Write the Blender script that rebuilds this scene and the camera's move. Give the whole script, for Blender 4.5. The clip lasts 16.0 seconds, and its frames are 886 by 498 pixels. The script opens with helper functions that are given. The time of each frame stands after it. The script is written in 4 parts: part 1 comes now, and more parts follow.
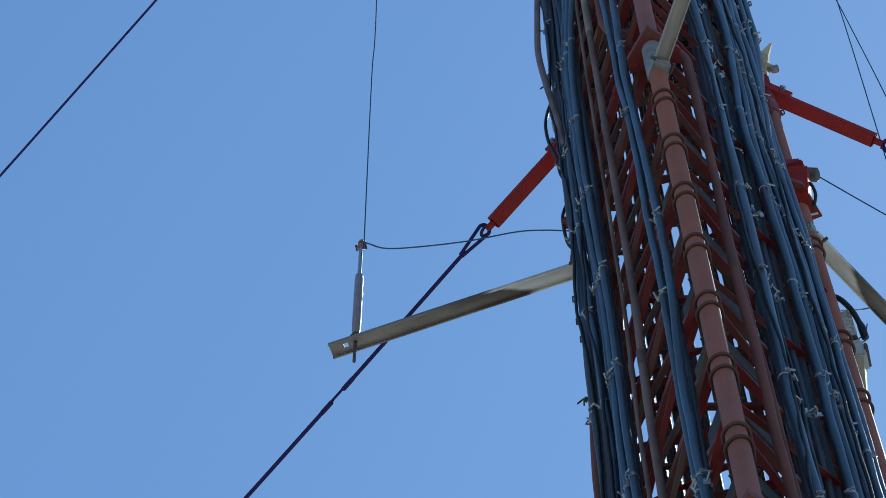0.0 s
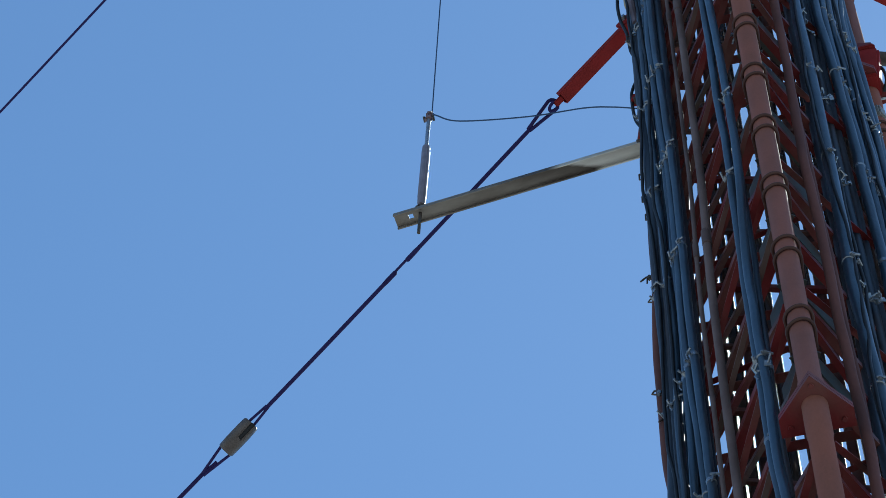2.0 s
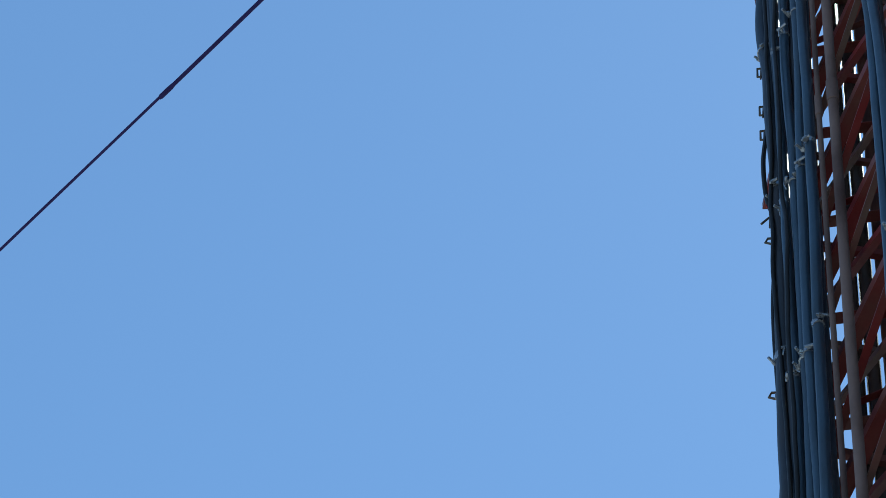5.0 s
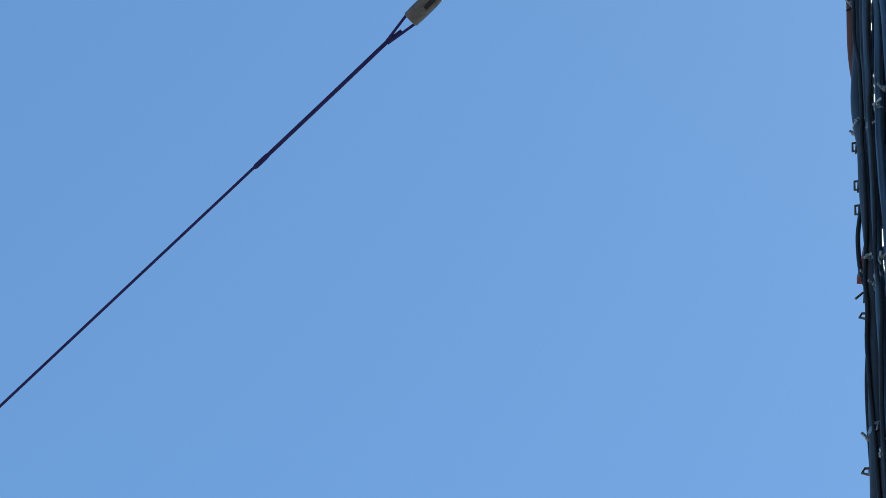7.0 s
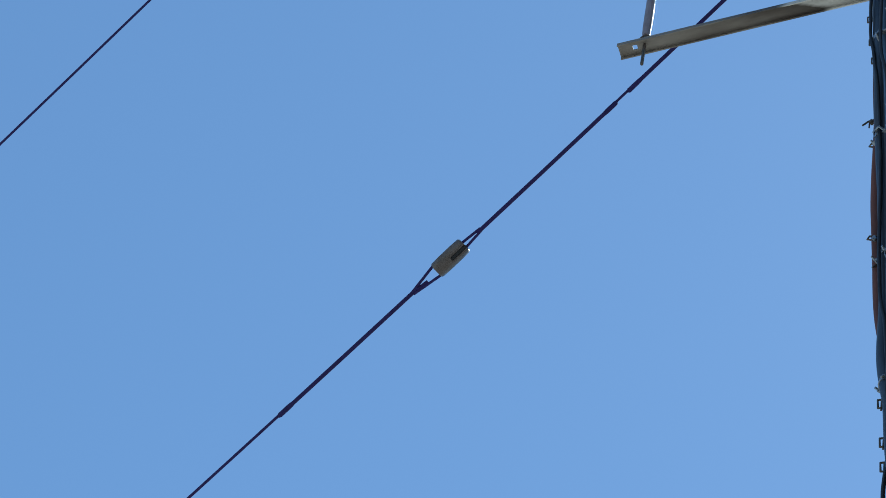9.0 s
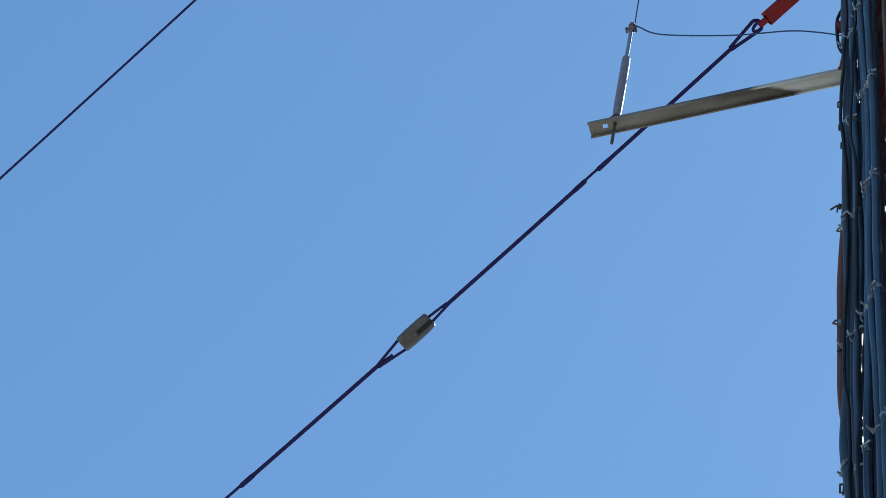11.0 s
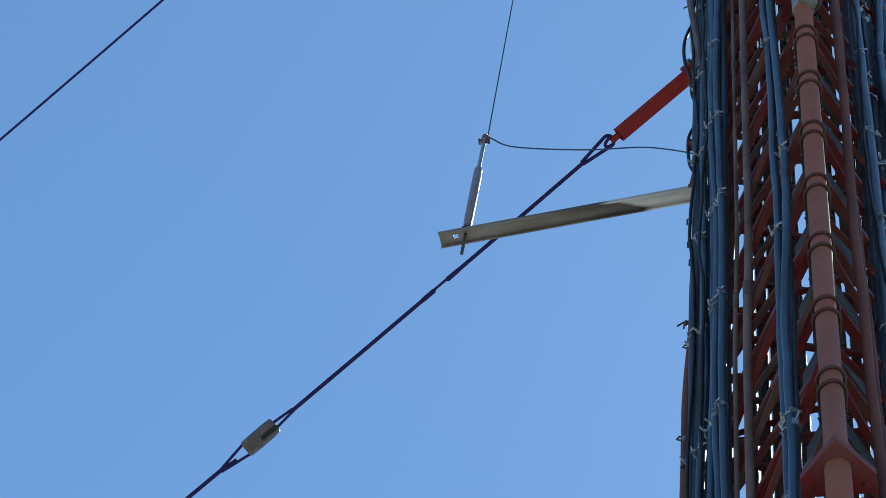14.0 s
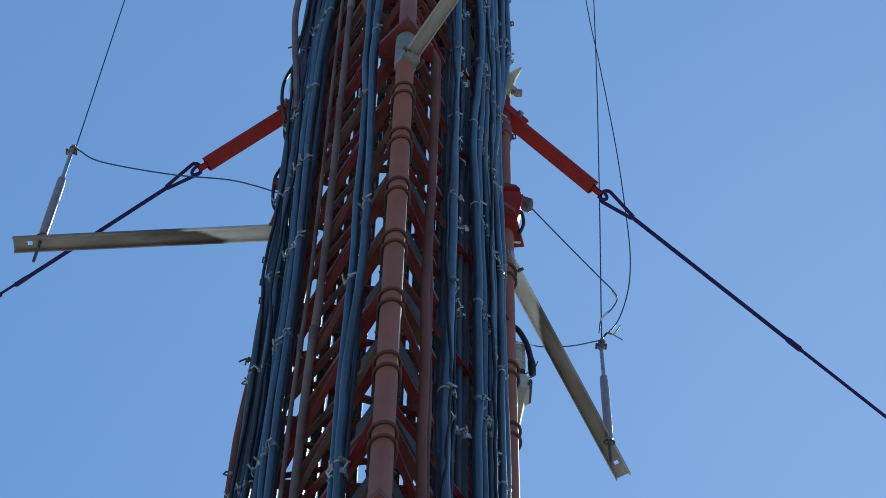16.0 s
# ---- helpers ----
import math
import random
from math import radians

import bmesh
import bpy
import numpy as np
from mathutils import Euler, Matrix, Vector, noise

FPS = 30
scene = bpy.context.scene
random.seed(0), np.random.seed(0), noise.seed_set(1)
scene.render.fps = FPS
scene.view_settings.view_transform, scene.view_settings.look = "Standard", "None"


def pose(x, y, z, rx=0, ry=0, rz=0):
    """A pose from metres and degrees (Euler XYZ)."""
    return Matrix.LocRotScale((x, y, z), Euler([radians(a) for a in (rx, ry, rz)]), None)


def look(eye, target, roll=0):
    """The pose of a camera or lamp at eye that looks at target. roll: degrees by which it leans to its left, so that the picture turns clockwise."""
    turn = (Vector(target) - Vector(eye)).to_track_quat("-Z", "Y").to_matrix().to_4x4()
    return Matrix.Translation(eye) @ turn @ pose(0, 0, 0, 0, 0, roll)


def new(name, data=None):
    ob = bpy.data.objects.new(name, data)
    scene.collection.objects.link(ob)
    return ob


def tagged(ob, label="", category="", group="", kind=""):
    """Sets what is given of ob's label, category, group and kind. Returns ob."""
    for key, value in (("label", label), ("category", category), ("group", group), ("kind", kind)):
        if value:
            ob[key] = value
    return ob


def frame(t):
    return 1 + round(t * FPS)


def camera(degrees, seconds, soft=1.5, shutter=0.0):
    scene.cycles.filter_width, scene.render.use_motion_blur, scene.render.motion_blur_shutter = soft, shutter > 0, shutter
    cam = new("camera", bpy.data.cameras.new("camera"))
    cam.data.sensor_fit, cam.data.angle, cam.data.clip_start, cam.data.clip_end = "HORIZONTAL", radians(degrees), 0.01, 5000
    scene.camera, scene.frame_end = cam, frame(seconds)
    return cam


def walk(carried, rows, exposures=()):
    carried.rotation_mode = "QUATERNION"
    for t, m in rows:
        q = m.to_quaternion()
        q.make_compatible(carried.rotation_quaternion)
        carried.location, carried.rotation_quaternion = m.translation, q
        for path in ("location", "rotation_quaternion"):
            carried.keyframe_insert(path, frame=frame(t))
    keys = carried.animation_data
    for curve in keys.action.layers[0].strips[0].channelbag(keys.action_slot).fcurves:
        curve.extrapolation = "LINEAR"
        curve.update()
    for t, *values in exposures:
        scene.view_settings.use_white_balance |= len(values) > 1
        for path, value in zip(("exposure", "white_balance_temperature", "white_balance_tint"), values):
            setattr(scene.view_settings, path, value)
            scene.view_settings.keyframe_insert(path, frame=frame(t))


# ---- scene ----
cam = camera(16.0, 16.0, soft=0.85)
EYE = 1.6
# seconds, bearing to the right of +y, upward pitch, roll
ROWS = [
    (0.0, -11.563, 66.933, -1.675), (0.5, -14.055, 68.414, 0.433), (1.0, -15.71, 68.73, 2.13),
    (1.5, -15.74, 67.321, 2.892), (2.0, -14.433, 64.615, 2.621), (2.5, -13.181, 61.425, 2.613),
    (3.0, -12.405, 58.55, 2.547), (3.5, -12.548, 56.844, 2.946), (4.0, -13.603, 55.986, 3.883),
    (4.5, -14.962, 55.661, 5.233), (4.7, -15.499, 55.602, 5.711), (6.8, -19.165, 56.232, 9.395),
    (7.0, -19.512, 56.581, 9.658), (7.5, -20.461, 57.628, 10.468), (8.0, -21.304, 58.941, 11.457),
    (8.5, -21.828, 60.12, 11.959), (9.0, -22.07, 60.967, 12.643), (9.5, -22.131, 61.547, 12.963),
    (9.7, -22.085, 61.73, 12.953), (11.8, -20.65, 62.585, 13.345), (12.0, -20.313, 62.534, 13.079),
    (12.5, -19.49, 62.483, 12.478), (13.0, -18.813, 62.818, 11.839), (13.5, -17.885, 63.705, 11.329),
    (14.0, -16.331, 64.908, 10.506), (14.5, -13.396, 66.004, 9.25), (15.0, -8.572, 66.581, 6.965),
    (15.5, -3.217, 66.508, 4.338), (16.0, 2.139, 66.326, 1.367),
]
walk(cam, [(t, pose(0, 0, EYE, 0, 0, -az) @ pose(0, 0, 0, 90 + el, 0, 0) @ pose(0, 0, 0, 0, 0, roll)) for t, az, el, roll in ROWS],
     exposures=[(0.0, 0.12, 5770, -4), (1.5, 0.16, 5770, -4), (3.0, -0.04, 5770, -4), (3.5, 0.02, 5770, -4), (4.5, 0.22, 5900, -6), (7.0, 0.17, 5900, -6), (13.5, 0.24, 5900, -6), (14.5, 0.19, 5800, -4), (15.0, 0.12, 5770, -4), (15.5, 0.2, 5770, -4), (16.0, 0.06, 5770, -4)])

# ---- light ----
SUN_AZ, SUN_EL = 24.0, 60.0
world = bpy.data.worlds.new("world")
scene.world = world
world.use_nodes = True
wt = world.node_tree
sky = wt.nodes.new("ShaderNodeTexSky")
sky.sky_type = "NISHITA"
sky.sun_disc = False
sky.sun_elevation = radians(SUN_EL)
sky.sun_rotation = radians(SUN_AZ)
sky.air_density, sky.dust_density, sky.ozone_density = 1.0, 0.07, 4.2
wt.links.new(sky.outputs[0], wt.nodes["Background"].inputs[0])
wt.nodes["Background"].inputs[1].default_value = 0.15
sun = new("sun", bpy.data.lights.new("sun", "SUN"))
sun.data.energy, sun.data.angle, sun.data.color = 5.0, radians(0.5), (1.0, 0.95, 0.87)
sa, se = radians(SUN_AZ), radians(SUN_EL)
sun.matrix_world = look((0, 0, 0), (-math.sin(sa) * math.cos(se), -math.cos(sa) * math.cos(se), -math.sin(se)))
sun.location = (20, 26, 50)


# ---- materials ----
def surface(name, base, rough=0.5, metal=0.0, stain=None, amount=0.5, big=6.0, fine=120.0, bump=0.15, depth=0.002, spec=0.18, stretch=1.0, along_x=1.0, ramp=(0.42, 0.68)):
    """Painted or bare surface: a base colour, a second colour in patches, fine grain and relief."""
    m = bpy.data.materials.new(name)
    m.use_nodes = True
    nt = m.node_tree
    n, l = nt.nodes, nt.links
    b = n["Principled BSDF"]
    tc = n.new("ShaderNodeTexCoord")
    mp = n.new("ShaderNodeMapping")
    mp.inputs["Scale"].default_value = (along_x, 1, stretch)
    oi = n.new("ShaderNodeObjectInfo")
    ad = n.new("ShaderNodeVectorMath")
    ad.operation = "MULTIPLY_ADD"
    ad.inputs[1].default_value = (17.0, 11.0, 23.0)
    l.new(oi.outputs["Random"], ad.inputs[0])
    l.new(tc.outputs["Object"], ad.inputs[2])
    l.new(ad.outputs[0], mp.inputs[0])
    n1, n2 = n.new("ShaderNodeTexNoise"), n.new("ShaderNodeTexNoise")
    n1.inputs["Scale"].default_value, n1.inputs["Detail"].default_value = big, 6.0
    n2.inputs["Scale"].default_value, n2.inputs["Detail"].default_value = fine, 3.0
    l.new(mp.outputs[0], n1.inputs["Vector"])
    l.new(mp.outputs[0], n2.inputs["Vector"])
    r = n.new("ShaderNodeValToRGB")
    r.color_ramp.elements[0].position, r.color_ramp.elements[1].position = ramp
    r.color_ramp.elements[0].color = (0, 0, 0, 1)
    r.color_ramp.elements[1].color = (amount, amount, amount, 1)
    l.new(n1.outputs["Fac"], r.inputs[0])
    mx = n.new("ShaderNodeMix")
    mx.data_type = "RGBA"
    mx.inputs["A"].default_value = (*base, 1)
    mx.inputs["B"].default_value = (*(stain or [c * 0.6 for c in base]), 1)
    l.new(r.outputs[0], mx.inputs["Factor"])
    hv = n.new("ShaderNodeHueSaturation")
    mr = n.new("ShaderNodeMapRange")
    mr.inputs["To Min"].default_value, mr.inputs["To Max"].default_value = 0.78, 1.22
    sm = n.new("ShaderNodeMath")
    sm.operation = "MULTIPLY_ADD"
    sm.inputs[1].default_value = 0.4
    l.new(oi.outputs["Random"], sm.inputs[0])
    m2 = n.new("ShaderNodeMath")
    m2.operation = "MULTIPLY"
    m2.inputs[1].default_value = 0.6
    l.new(n2.outputs["Fac"], m2.inputs[0])
    l.new(m2.outputs[0], sm.inputs[2])
    l.new(sm.outputs[0], mr.inputs["Value"])
    l.new(mr.outputs[0], hv.inputs["Value"])
    l.new(mx.outputs["Result"], hv.inputs["Color"])
    l.new(hv.outputs[0], b.inputs["Base Color"])
    rr = n.new("ShaderNodeMapRange")
    rr.inputs["To Min"].default_value, rr.inputs["To Max"].default_value = max(0.05, rough - 0.12), min(1, rough + 0.15)
    l.new(n1.outputs["Fac"], rr.inputs["Value"])
    l.new(rr.outputs[0], b.inputs["Roughness"])
    b.inputs["Metallic"].default_value = metal
    b.inputs["Specular IOR Level"].default_value = spec
    bp = n.new("ShaderNodeBump")
    bp.inputs["Strength"].default_value, bp.inputs["Distance"].default_value = bump, depth
    l.new(n2.outputs["Fac"], bp.inputs["Height"])
    l.new(bp.outputs[0], b.inputs["Normal"])
    return m


LEG_PAINT = surface("leg_paint", (0.17, 0.066, 0.049), 0.62, stain=(0.125, 0.056, 0.045), amount=0.7, big=9, fine=160, stretch=0.5)
RED_PAINT = surface("red_paint", (0.115, 0.017, 0.019), 0.4, stain=(0.10, 0.052, 0.046), amount=0.9, spec=0.12, big=5, fine=140)
ARM_PAINT = surface("arm_paint", (0.175, 0.017, 0.018), 0.7, spec=0.06, stain=(0.11, 0.016, 0.016), amount=0.6, big=10, fine=160)
DULL_BROWN = surface("dull_brown_jacket", (0.10, 0.044, 0.038), 0.6, stain=(0.048, 0.026, 0.026), amount=0.9, big=8, spec=0.08, stretch=0.3)
CONDUIT = surface("conduit_paint", (0.115, 0.086, 0.086), 0.6, stain=(0.05, 0.034, 0.034), amount=0.95, big=8, spec=0.1, stretch=0.4)
BLUE_JACKET = surface("blue_jacket", (0.018, 0.036, 0.066), 0.33, stain=(0.014, 0.022, 0.036), amount=0.9, big=9, fine=38, bump=0.6, depth=0.004, spec=0.5, stretch=0.35)
DARK_JACKET = surface("dark_jacket", (0.019, 0.027, 0.044), 0.45, stain=(0.03, 0.024, 0.024), amount=0.7, big=5, fine=40, bump=0.5, depth=0.004, spec=0.28, stretch=0.35)
REAR_JACKET = surface("olive_jacket", (0.04, 0.033, 0.03), 0.2, stain=(0.075, 0.045, 0.038), amount=0.7, big=4, fine=90, stretch=0.35)
BLACK_RUBBER = surface("black_rubber", (0.012, 0.013, 0.016), 0.45, big=20)
OLIVE_STEEL = surface("olive_steel", (0.075, 0.05, 0.045), 0.45, spec=0.25, stain=(0.11, 0.03, 0.028), amount=0.8, big=5)
DUSTY_STEEL = surface("dusty_tan_steel", (0.17, 0.125, 0.105), 0.6, spec=0.15, stain=(0.11, 0.045, 0.04), amount=0.8, big=5)
STRAP = surface("dark_strap", (0.055, 0.028, 0.024), 0.5, big=20)
DARK_STEEL = surface("dark_steel", (0.06, 0.058, 0.055), 0.55, metal=0.3, stain=(0.09, 0.05, 0.04), amount=0.5, big=18)
BAR_GREEN = surface("dark_green_grey_steel", (0.04, 0.046, 0.044), 0.5, stain=(0.06, 0.035, 0.03), amount=0.7, big=14)
STRAND = surface("guy_strand", (0.02, 0.016, 0.075), 0.8, spec=0.08, big=30, fine=300)
GALV = surface("galvanised_steel", (0.42, 0.41, 0.42), 0.4, metal=0.35, stain=(0.14, 0.105, 0.08), amount=0.95, big=5, fine=80)
ARM_GALV = surface("arm_galvanised_steel", (0.42, 0.41, 0.39), 0.42, metal=0.25, ramp=(0.4, 0.62), stain=(0.24, 0.22, 0.2), amount=1.0, big=9, fine=90, along_x=0.28)


def add_slant_shade(m):
    """Shade put into a channel's colour as a dark slant-edged band, with a browner, duller length beyond it."""
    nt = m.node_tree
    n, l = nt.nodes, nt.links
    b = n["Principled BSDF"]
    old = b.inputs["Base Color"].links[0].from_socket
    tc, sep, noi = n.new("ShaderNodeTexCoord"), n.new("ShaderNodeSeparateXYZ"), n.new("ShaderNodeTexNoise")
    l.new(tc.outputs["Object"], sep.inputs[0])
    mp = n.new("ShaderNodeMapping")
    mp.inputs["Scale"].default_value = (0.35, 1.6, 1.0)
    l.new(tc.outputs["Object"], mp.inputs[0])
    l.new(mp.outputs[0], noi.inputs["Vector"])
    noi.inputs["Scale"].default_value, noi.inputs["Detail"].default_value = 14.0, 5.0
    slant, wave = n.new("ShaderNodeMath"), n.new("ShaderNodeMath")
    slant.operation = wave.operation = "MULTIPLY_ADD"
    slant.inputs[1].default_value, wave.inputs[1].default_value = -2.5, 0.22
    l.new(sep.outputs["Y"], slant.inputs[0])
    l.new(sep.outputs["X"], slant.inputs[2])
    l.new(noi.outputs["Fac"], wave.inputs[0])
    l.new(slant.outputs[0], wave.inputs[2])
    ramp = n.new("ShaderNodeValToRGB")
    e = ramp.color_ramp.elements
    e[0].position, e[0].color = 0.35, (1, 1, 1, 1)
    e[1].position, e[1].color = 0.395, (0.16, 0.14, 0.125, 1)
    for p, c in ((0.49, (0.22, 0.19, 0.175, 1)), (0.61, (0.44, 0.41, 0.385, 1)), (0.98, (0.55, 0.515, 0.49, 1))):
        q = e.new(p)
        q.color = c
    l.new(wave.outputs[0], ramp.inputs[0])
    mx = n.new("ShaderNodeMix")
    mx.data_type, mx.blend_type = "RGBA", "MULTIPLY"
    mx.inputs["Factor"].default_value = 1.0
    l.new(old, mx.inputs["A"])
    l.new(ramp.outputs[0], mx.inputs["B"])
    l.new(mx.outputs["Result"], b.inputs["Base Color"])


add_slant_shade(ARM_GALV)
CLAMP_GREY = surface("grey_cast_steel", (0.19, 0.195, 0.2), 0.5, metal=0.3, stain=(0.1, 0.09, 0.085), amount=0.8, big=25)
BRIGHT = surface("bright_steel", (0.22, 0.255, 0.31), 0.25, metal=0.6, stain=(0.2, 0.2, 0.2), amount=0.6, big=40)
PORCELAIN = surface("grey_polymer", (0.15, 0.135, 0.165), 0.35, stain=(0.11, 0.10, 0.125), amount=0.6, big=25)
EGG_GLAZE = surface("brown_grey_glaze", (0.09, 0.077, 0.076), 0.35, stain=(0.052, 0.042, 0.037), amount=0.8, big=25)
CLAMP_CAST = surface("cast_clamp", (0.17, 0.125, 0.14), 0.45, metal=0.3, big=30)
COPPER = surface("weathered_copper", (0.028, 0.055, 0.12), 0.62, metal=0.1, big=30)
BAND_RED = surface("crimson_paint", (0.115, 0.009, 0.018), 0.55, stain=(0.08, 0.009, 0.016), amount=0.6, big=10)
WHITE_PAINT = surface("white_paint", (0.75, 0.75, 0.75), 0.5, big=30)
PALE_PIPE = surface("mottled_pale_pipe", (0.21, 0.2, 0.2), 0.6, stain=(0.08, 0.065, 0.06), amount=1.0, big=9, fine=90, stretch=0.3)
LILAC = surface("lilac_grey_jacket", (0.12, 0.10, 0.125), 0.5, stain=(0.07, 0.055, 0.065), amount=0.8, big=9, spec=0.1)
BUFF = surface("faded_buff_plastic", (0.32, 0.28, 0.21), 0.8, spec=0.05, stain=(0.26, 0.22, 0.16), amount=0.6, big=20)
BOX_GREY = surface("box_grey", (0.30, 0.32, 0.33), 0.5, stain=(0.2, 0.21, 0.2), amount=0.6, big=18)
GROUND = surface("pale_gravel", (0.46, 0.435, 0.40), 0.95, stain=(0.3, 0.28, 0.25), amount=0.9, big=0.5, fine=8, bump=0.6, depth=0.05)


# ---- mesh helpers ----
def mesh_of(name, bm, material, smooth=True):
    me = bpy.data.meshes.new(name)
    bm.normal_update()
    bm.to_mesh(me)
    bm.free()
    me.materials.append(material)
    if smooth:
        me.polygons.foreach_set("use_smooth", [True] * len(me.polygons))
        me.set_sharp_from_angle(angle=radians(40))
    return me


def part(name, bm, material, parent=None, label=""):
    """Links a bmesh as one object, under a thing or a part where one is given."""
    ob = new(name, mesh_of(name, bm, material))
    if parent:
        ob.parent = parent
    if label:
        tagged(ob, label)
    return ob


def shared(name, me, parent, m):
    ob = new(name, me)
    ob.parent = parent
    ob.matrix_basis = m
    return ob


def thing(name, label, category, group="", at=(0, 0, 0)):
    ob = new(name)
    ob.location = at
    ob.empty_display_size = 0.05
    return tagged(ob, label, category, group)


def add_tube(bm, pts, r, sides=10, cap=True):
    """Sweeps a round section along pts; r is a number or one per point."""
    pts = [Vector(p) for p in pts]
    rs = r if isinstance(r, (list, tuple)) else [r] * len(pts)
    rings, u = [], None
    for i, p in enumerate(pts):
        d = (pts[min(i + 1, len(pts) - 1)] - pts[max(i - 1, 0)]).normalized()
        if u is None:
            u = d.orthogonal().normalized()
        u = (u - d * u.dot(d)).normalized()
        v = d.cross(u)
        rings.append([bm.verts.new(p + (u * math.cos(a) + v * math.sin(a)) * rs[i]) for a in (2 * math.pi * k / sides for k in range(sides))])
    for a, b in zip(rings, rings[1:]):
        for k in range(sides):
            bm.faces.new((a[k], a[(k + 1) % sides], b[(k + 1) % sides], b[k]))
    if cap:
        bm.faces.new(list(reversed(rings[0])))
        bm.faces.new(rings[-1])
    return bm


def tube(pts, r, sides=10, cap=True):
    return add_tube(bmesh.new(), pts, r, sides, cap)


def add_box(bm, size, m=Matrix(), bevel=0.0):
    """A bevelled box of that size, its middle at the pose m."""
    made = bmesh.ops.create_cube(bm, size=1.0)["verts"]
    bmesh.ops.transform(bm, matrix=m @ Matrix.Diagonal((*size, 1)), verts=made)
    if bevel:
        edges = list({e for v in made for e in v.link_edges})
        bmesh.ops.bevel(bm, geom=edges, offset=bevel, segments=2, affect="EDGES")
    return bm


def box(size, m=Matrix(), bevel=0.0):
    return add_box(bmesh.new(), size, m, bevel)


def along(a, b, side=(0, 0, 1)):
    """A pose at a with its x axis towards b and z as near to side as may be."""
    a, b = Vector(a), Vector(b)
    x = (b - a).normalized()
    y = Vector(side).cross(x).normalized()
    z = x.cross(y)
    return Matrix((
        (x.x, y.x, z.x, a.x), (x.y, y.y, z.y, a.y), (x.z, y.z, z.z, a.z), (0, 0, 0, 1)))


def extrude_profile(outline, length, bm=None, m=Matrix()):
    """A closed outline in y, z drawn out along x."""
    bm = bm or bmesh.new()
    a = [bm.verts.new(m @ Vector((0, y, z))) for y, z in outline]
    b = [bm.verts.new(m @ Vector((length, y, z))) for y, z in outline]
    k = len(outline)
    for i in range(k):
        bm.faces.new((a[i], a[(i + 1) % k], b[(i + 1) % k], b[i]))
    bm.faces.new(list(reversed(a)))
    bm.faces.new(b)
    bmesh.ops.recalc_face_normals(bm, faces=bm.faces[:])
    return bm


def bezier(pts, steps=8):
    """A smooth line through pts."""
    p = [Vector(q) for q in pts]
    p = [p[0] * 2 - p[1]] + p + [p[-1] * 2 - p[-2]]
    out = []
    for i in range(1, len(p) - 2):
        for k in range(steps):
            t = k / steps
            out.append(0.5 * ((2 * p[i]) + (p[i + 1] - p[i - 1]) * t + (2 * p[i - 1] - 5 * p[i] + 4 * p[i + 1] - p[i + 2]) * t * t
                              + (3 * p[i] - p[i - 1] - 3 * p[i + 1] + p[i + 2]) * t ** 3))
    return out + [p[-2]]


# ---- plan ----
FRONT, LEFT, RIGHT = Vector((-0.004, 3.611, 0)), Vector((-0.376, 4.303, 0)), Vector((0.370, 4.296, 0))
LEGS = (FRONT, LEFT, RIGHT)
# the left cables hang on rails a little outside the leg
RAIL_LEFT = Vector((-0.402, 4.303, 0))
MID = (FRONT + LEFT + RIGHT) / 3
TOP, PITCH, Z0 = 36.0, 0.405, 8.21
SEE0, SEE1 = 5.0, 16.5
SECTION = 3.37


def on_face(side, s, out, z):
    """A place on the left or right face of the mast: s metres from the front leg, out metres outside the face."""
    end = RAIL_LEFT if side == "left" else RIGHT
    d = (end - FRONT).normalized()
    nrm = Vector((d.y, -d.x, 0)) if side == "right" else Vector((-d.y, d.x, 0))
    p = FRONT + d * s + nrm * out
    return Vector((p.x, p.y, z))


# ---- ground ----
bm = bmesh.new()
bmesh.ops.create_grid(bm, x_segments=60, y_segments=60, size=2500.0)
for v in bm.verts:
    if v.co.length > 60:
        v.co.z = 0.6 * noise.noise(v.co * 0.01)
tagged(part("ground", bm, GROUND), "pale grey dusty gravel ground under the mast", "ground", kind="structure")

# ---- mast ----
mast = thing("lattice_mast", "guyed triangular lattice radio mast in faded red and salmon paint", "mast", at=MID)
mast_in = Matrix.Translation(-MID)


def mast_part(name, bm, material, label="", parent=None):
    bm.transform(mast_in)
    return part(name, bm, material, parent or mast, label)


for p in LEGS:
    pts, rs = [], []
    z = Z0 - 2 * SECTION
    pts += [(p.x, p.y, -0.1)]
    rs += [0.030]
    while z < TOP:
        for dz, r in ((-0.16, 0.030), (-0.155, 0.0325), (0.0, 0.0325), (0.1, 0.0325), (0.105, 0.030)):
            pts.append((p.x, p.y, z + dz))
            rs.append(r)
        z += SECTION
    pts.append((p.x, p.y, TOP))
    rs.append(0.030)
    mast_part("leg", tube(pts, rs, 20), LEG_PAINT, "salmon-painted tubular steel leg")

for p in LEGS:
    band = tube([(p.x, p.y, 12.60), (p.x, p.y, 12.605), (p.x, p.y, 16.2)], [0.0302, 0.034, 0.034], 20)
    mast_part("painted_band", band, BAND_RED, "deep red painted band on the leg")
    mast_part("collar", tube([(p.x, p.y, 12.46), (p.x, p.y, 12.465), (p.x, p.y, 12.55), (p.x, p.y, 12.555)], [0.032, 0.037, 0.037, 0.032], 20), RED_PAINT, "red joint collar")
mast_part("white_plate", box((0.066, 0.006, 0.016), Matrix.Translation((FRONT.x, FRONT.y - 0.039, 12.60))), WHITE_PAINT, "thin white strip on the front leg")

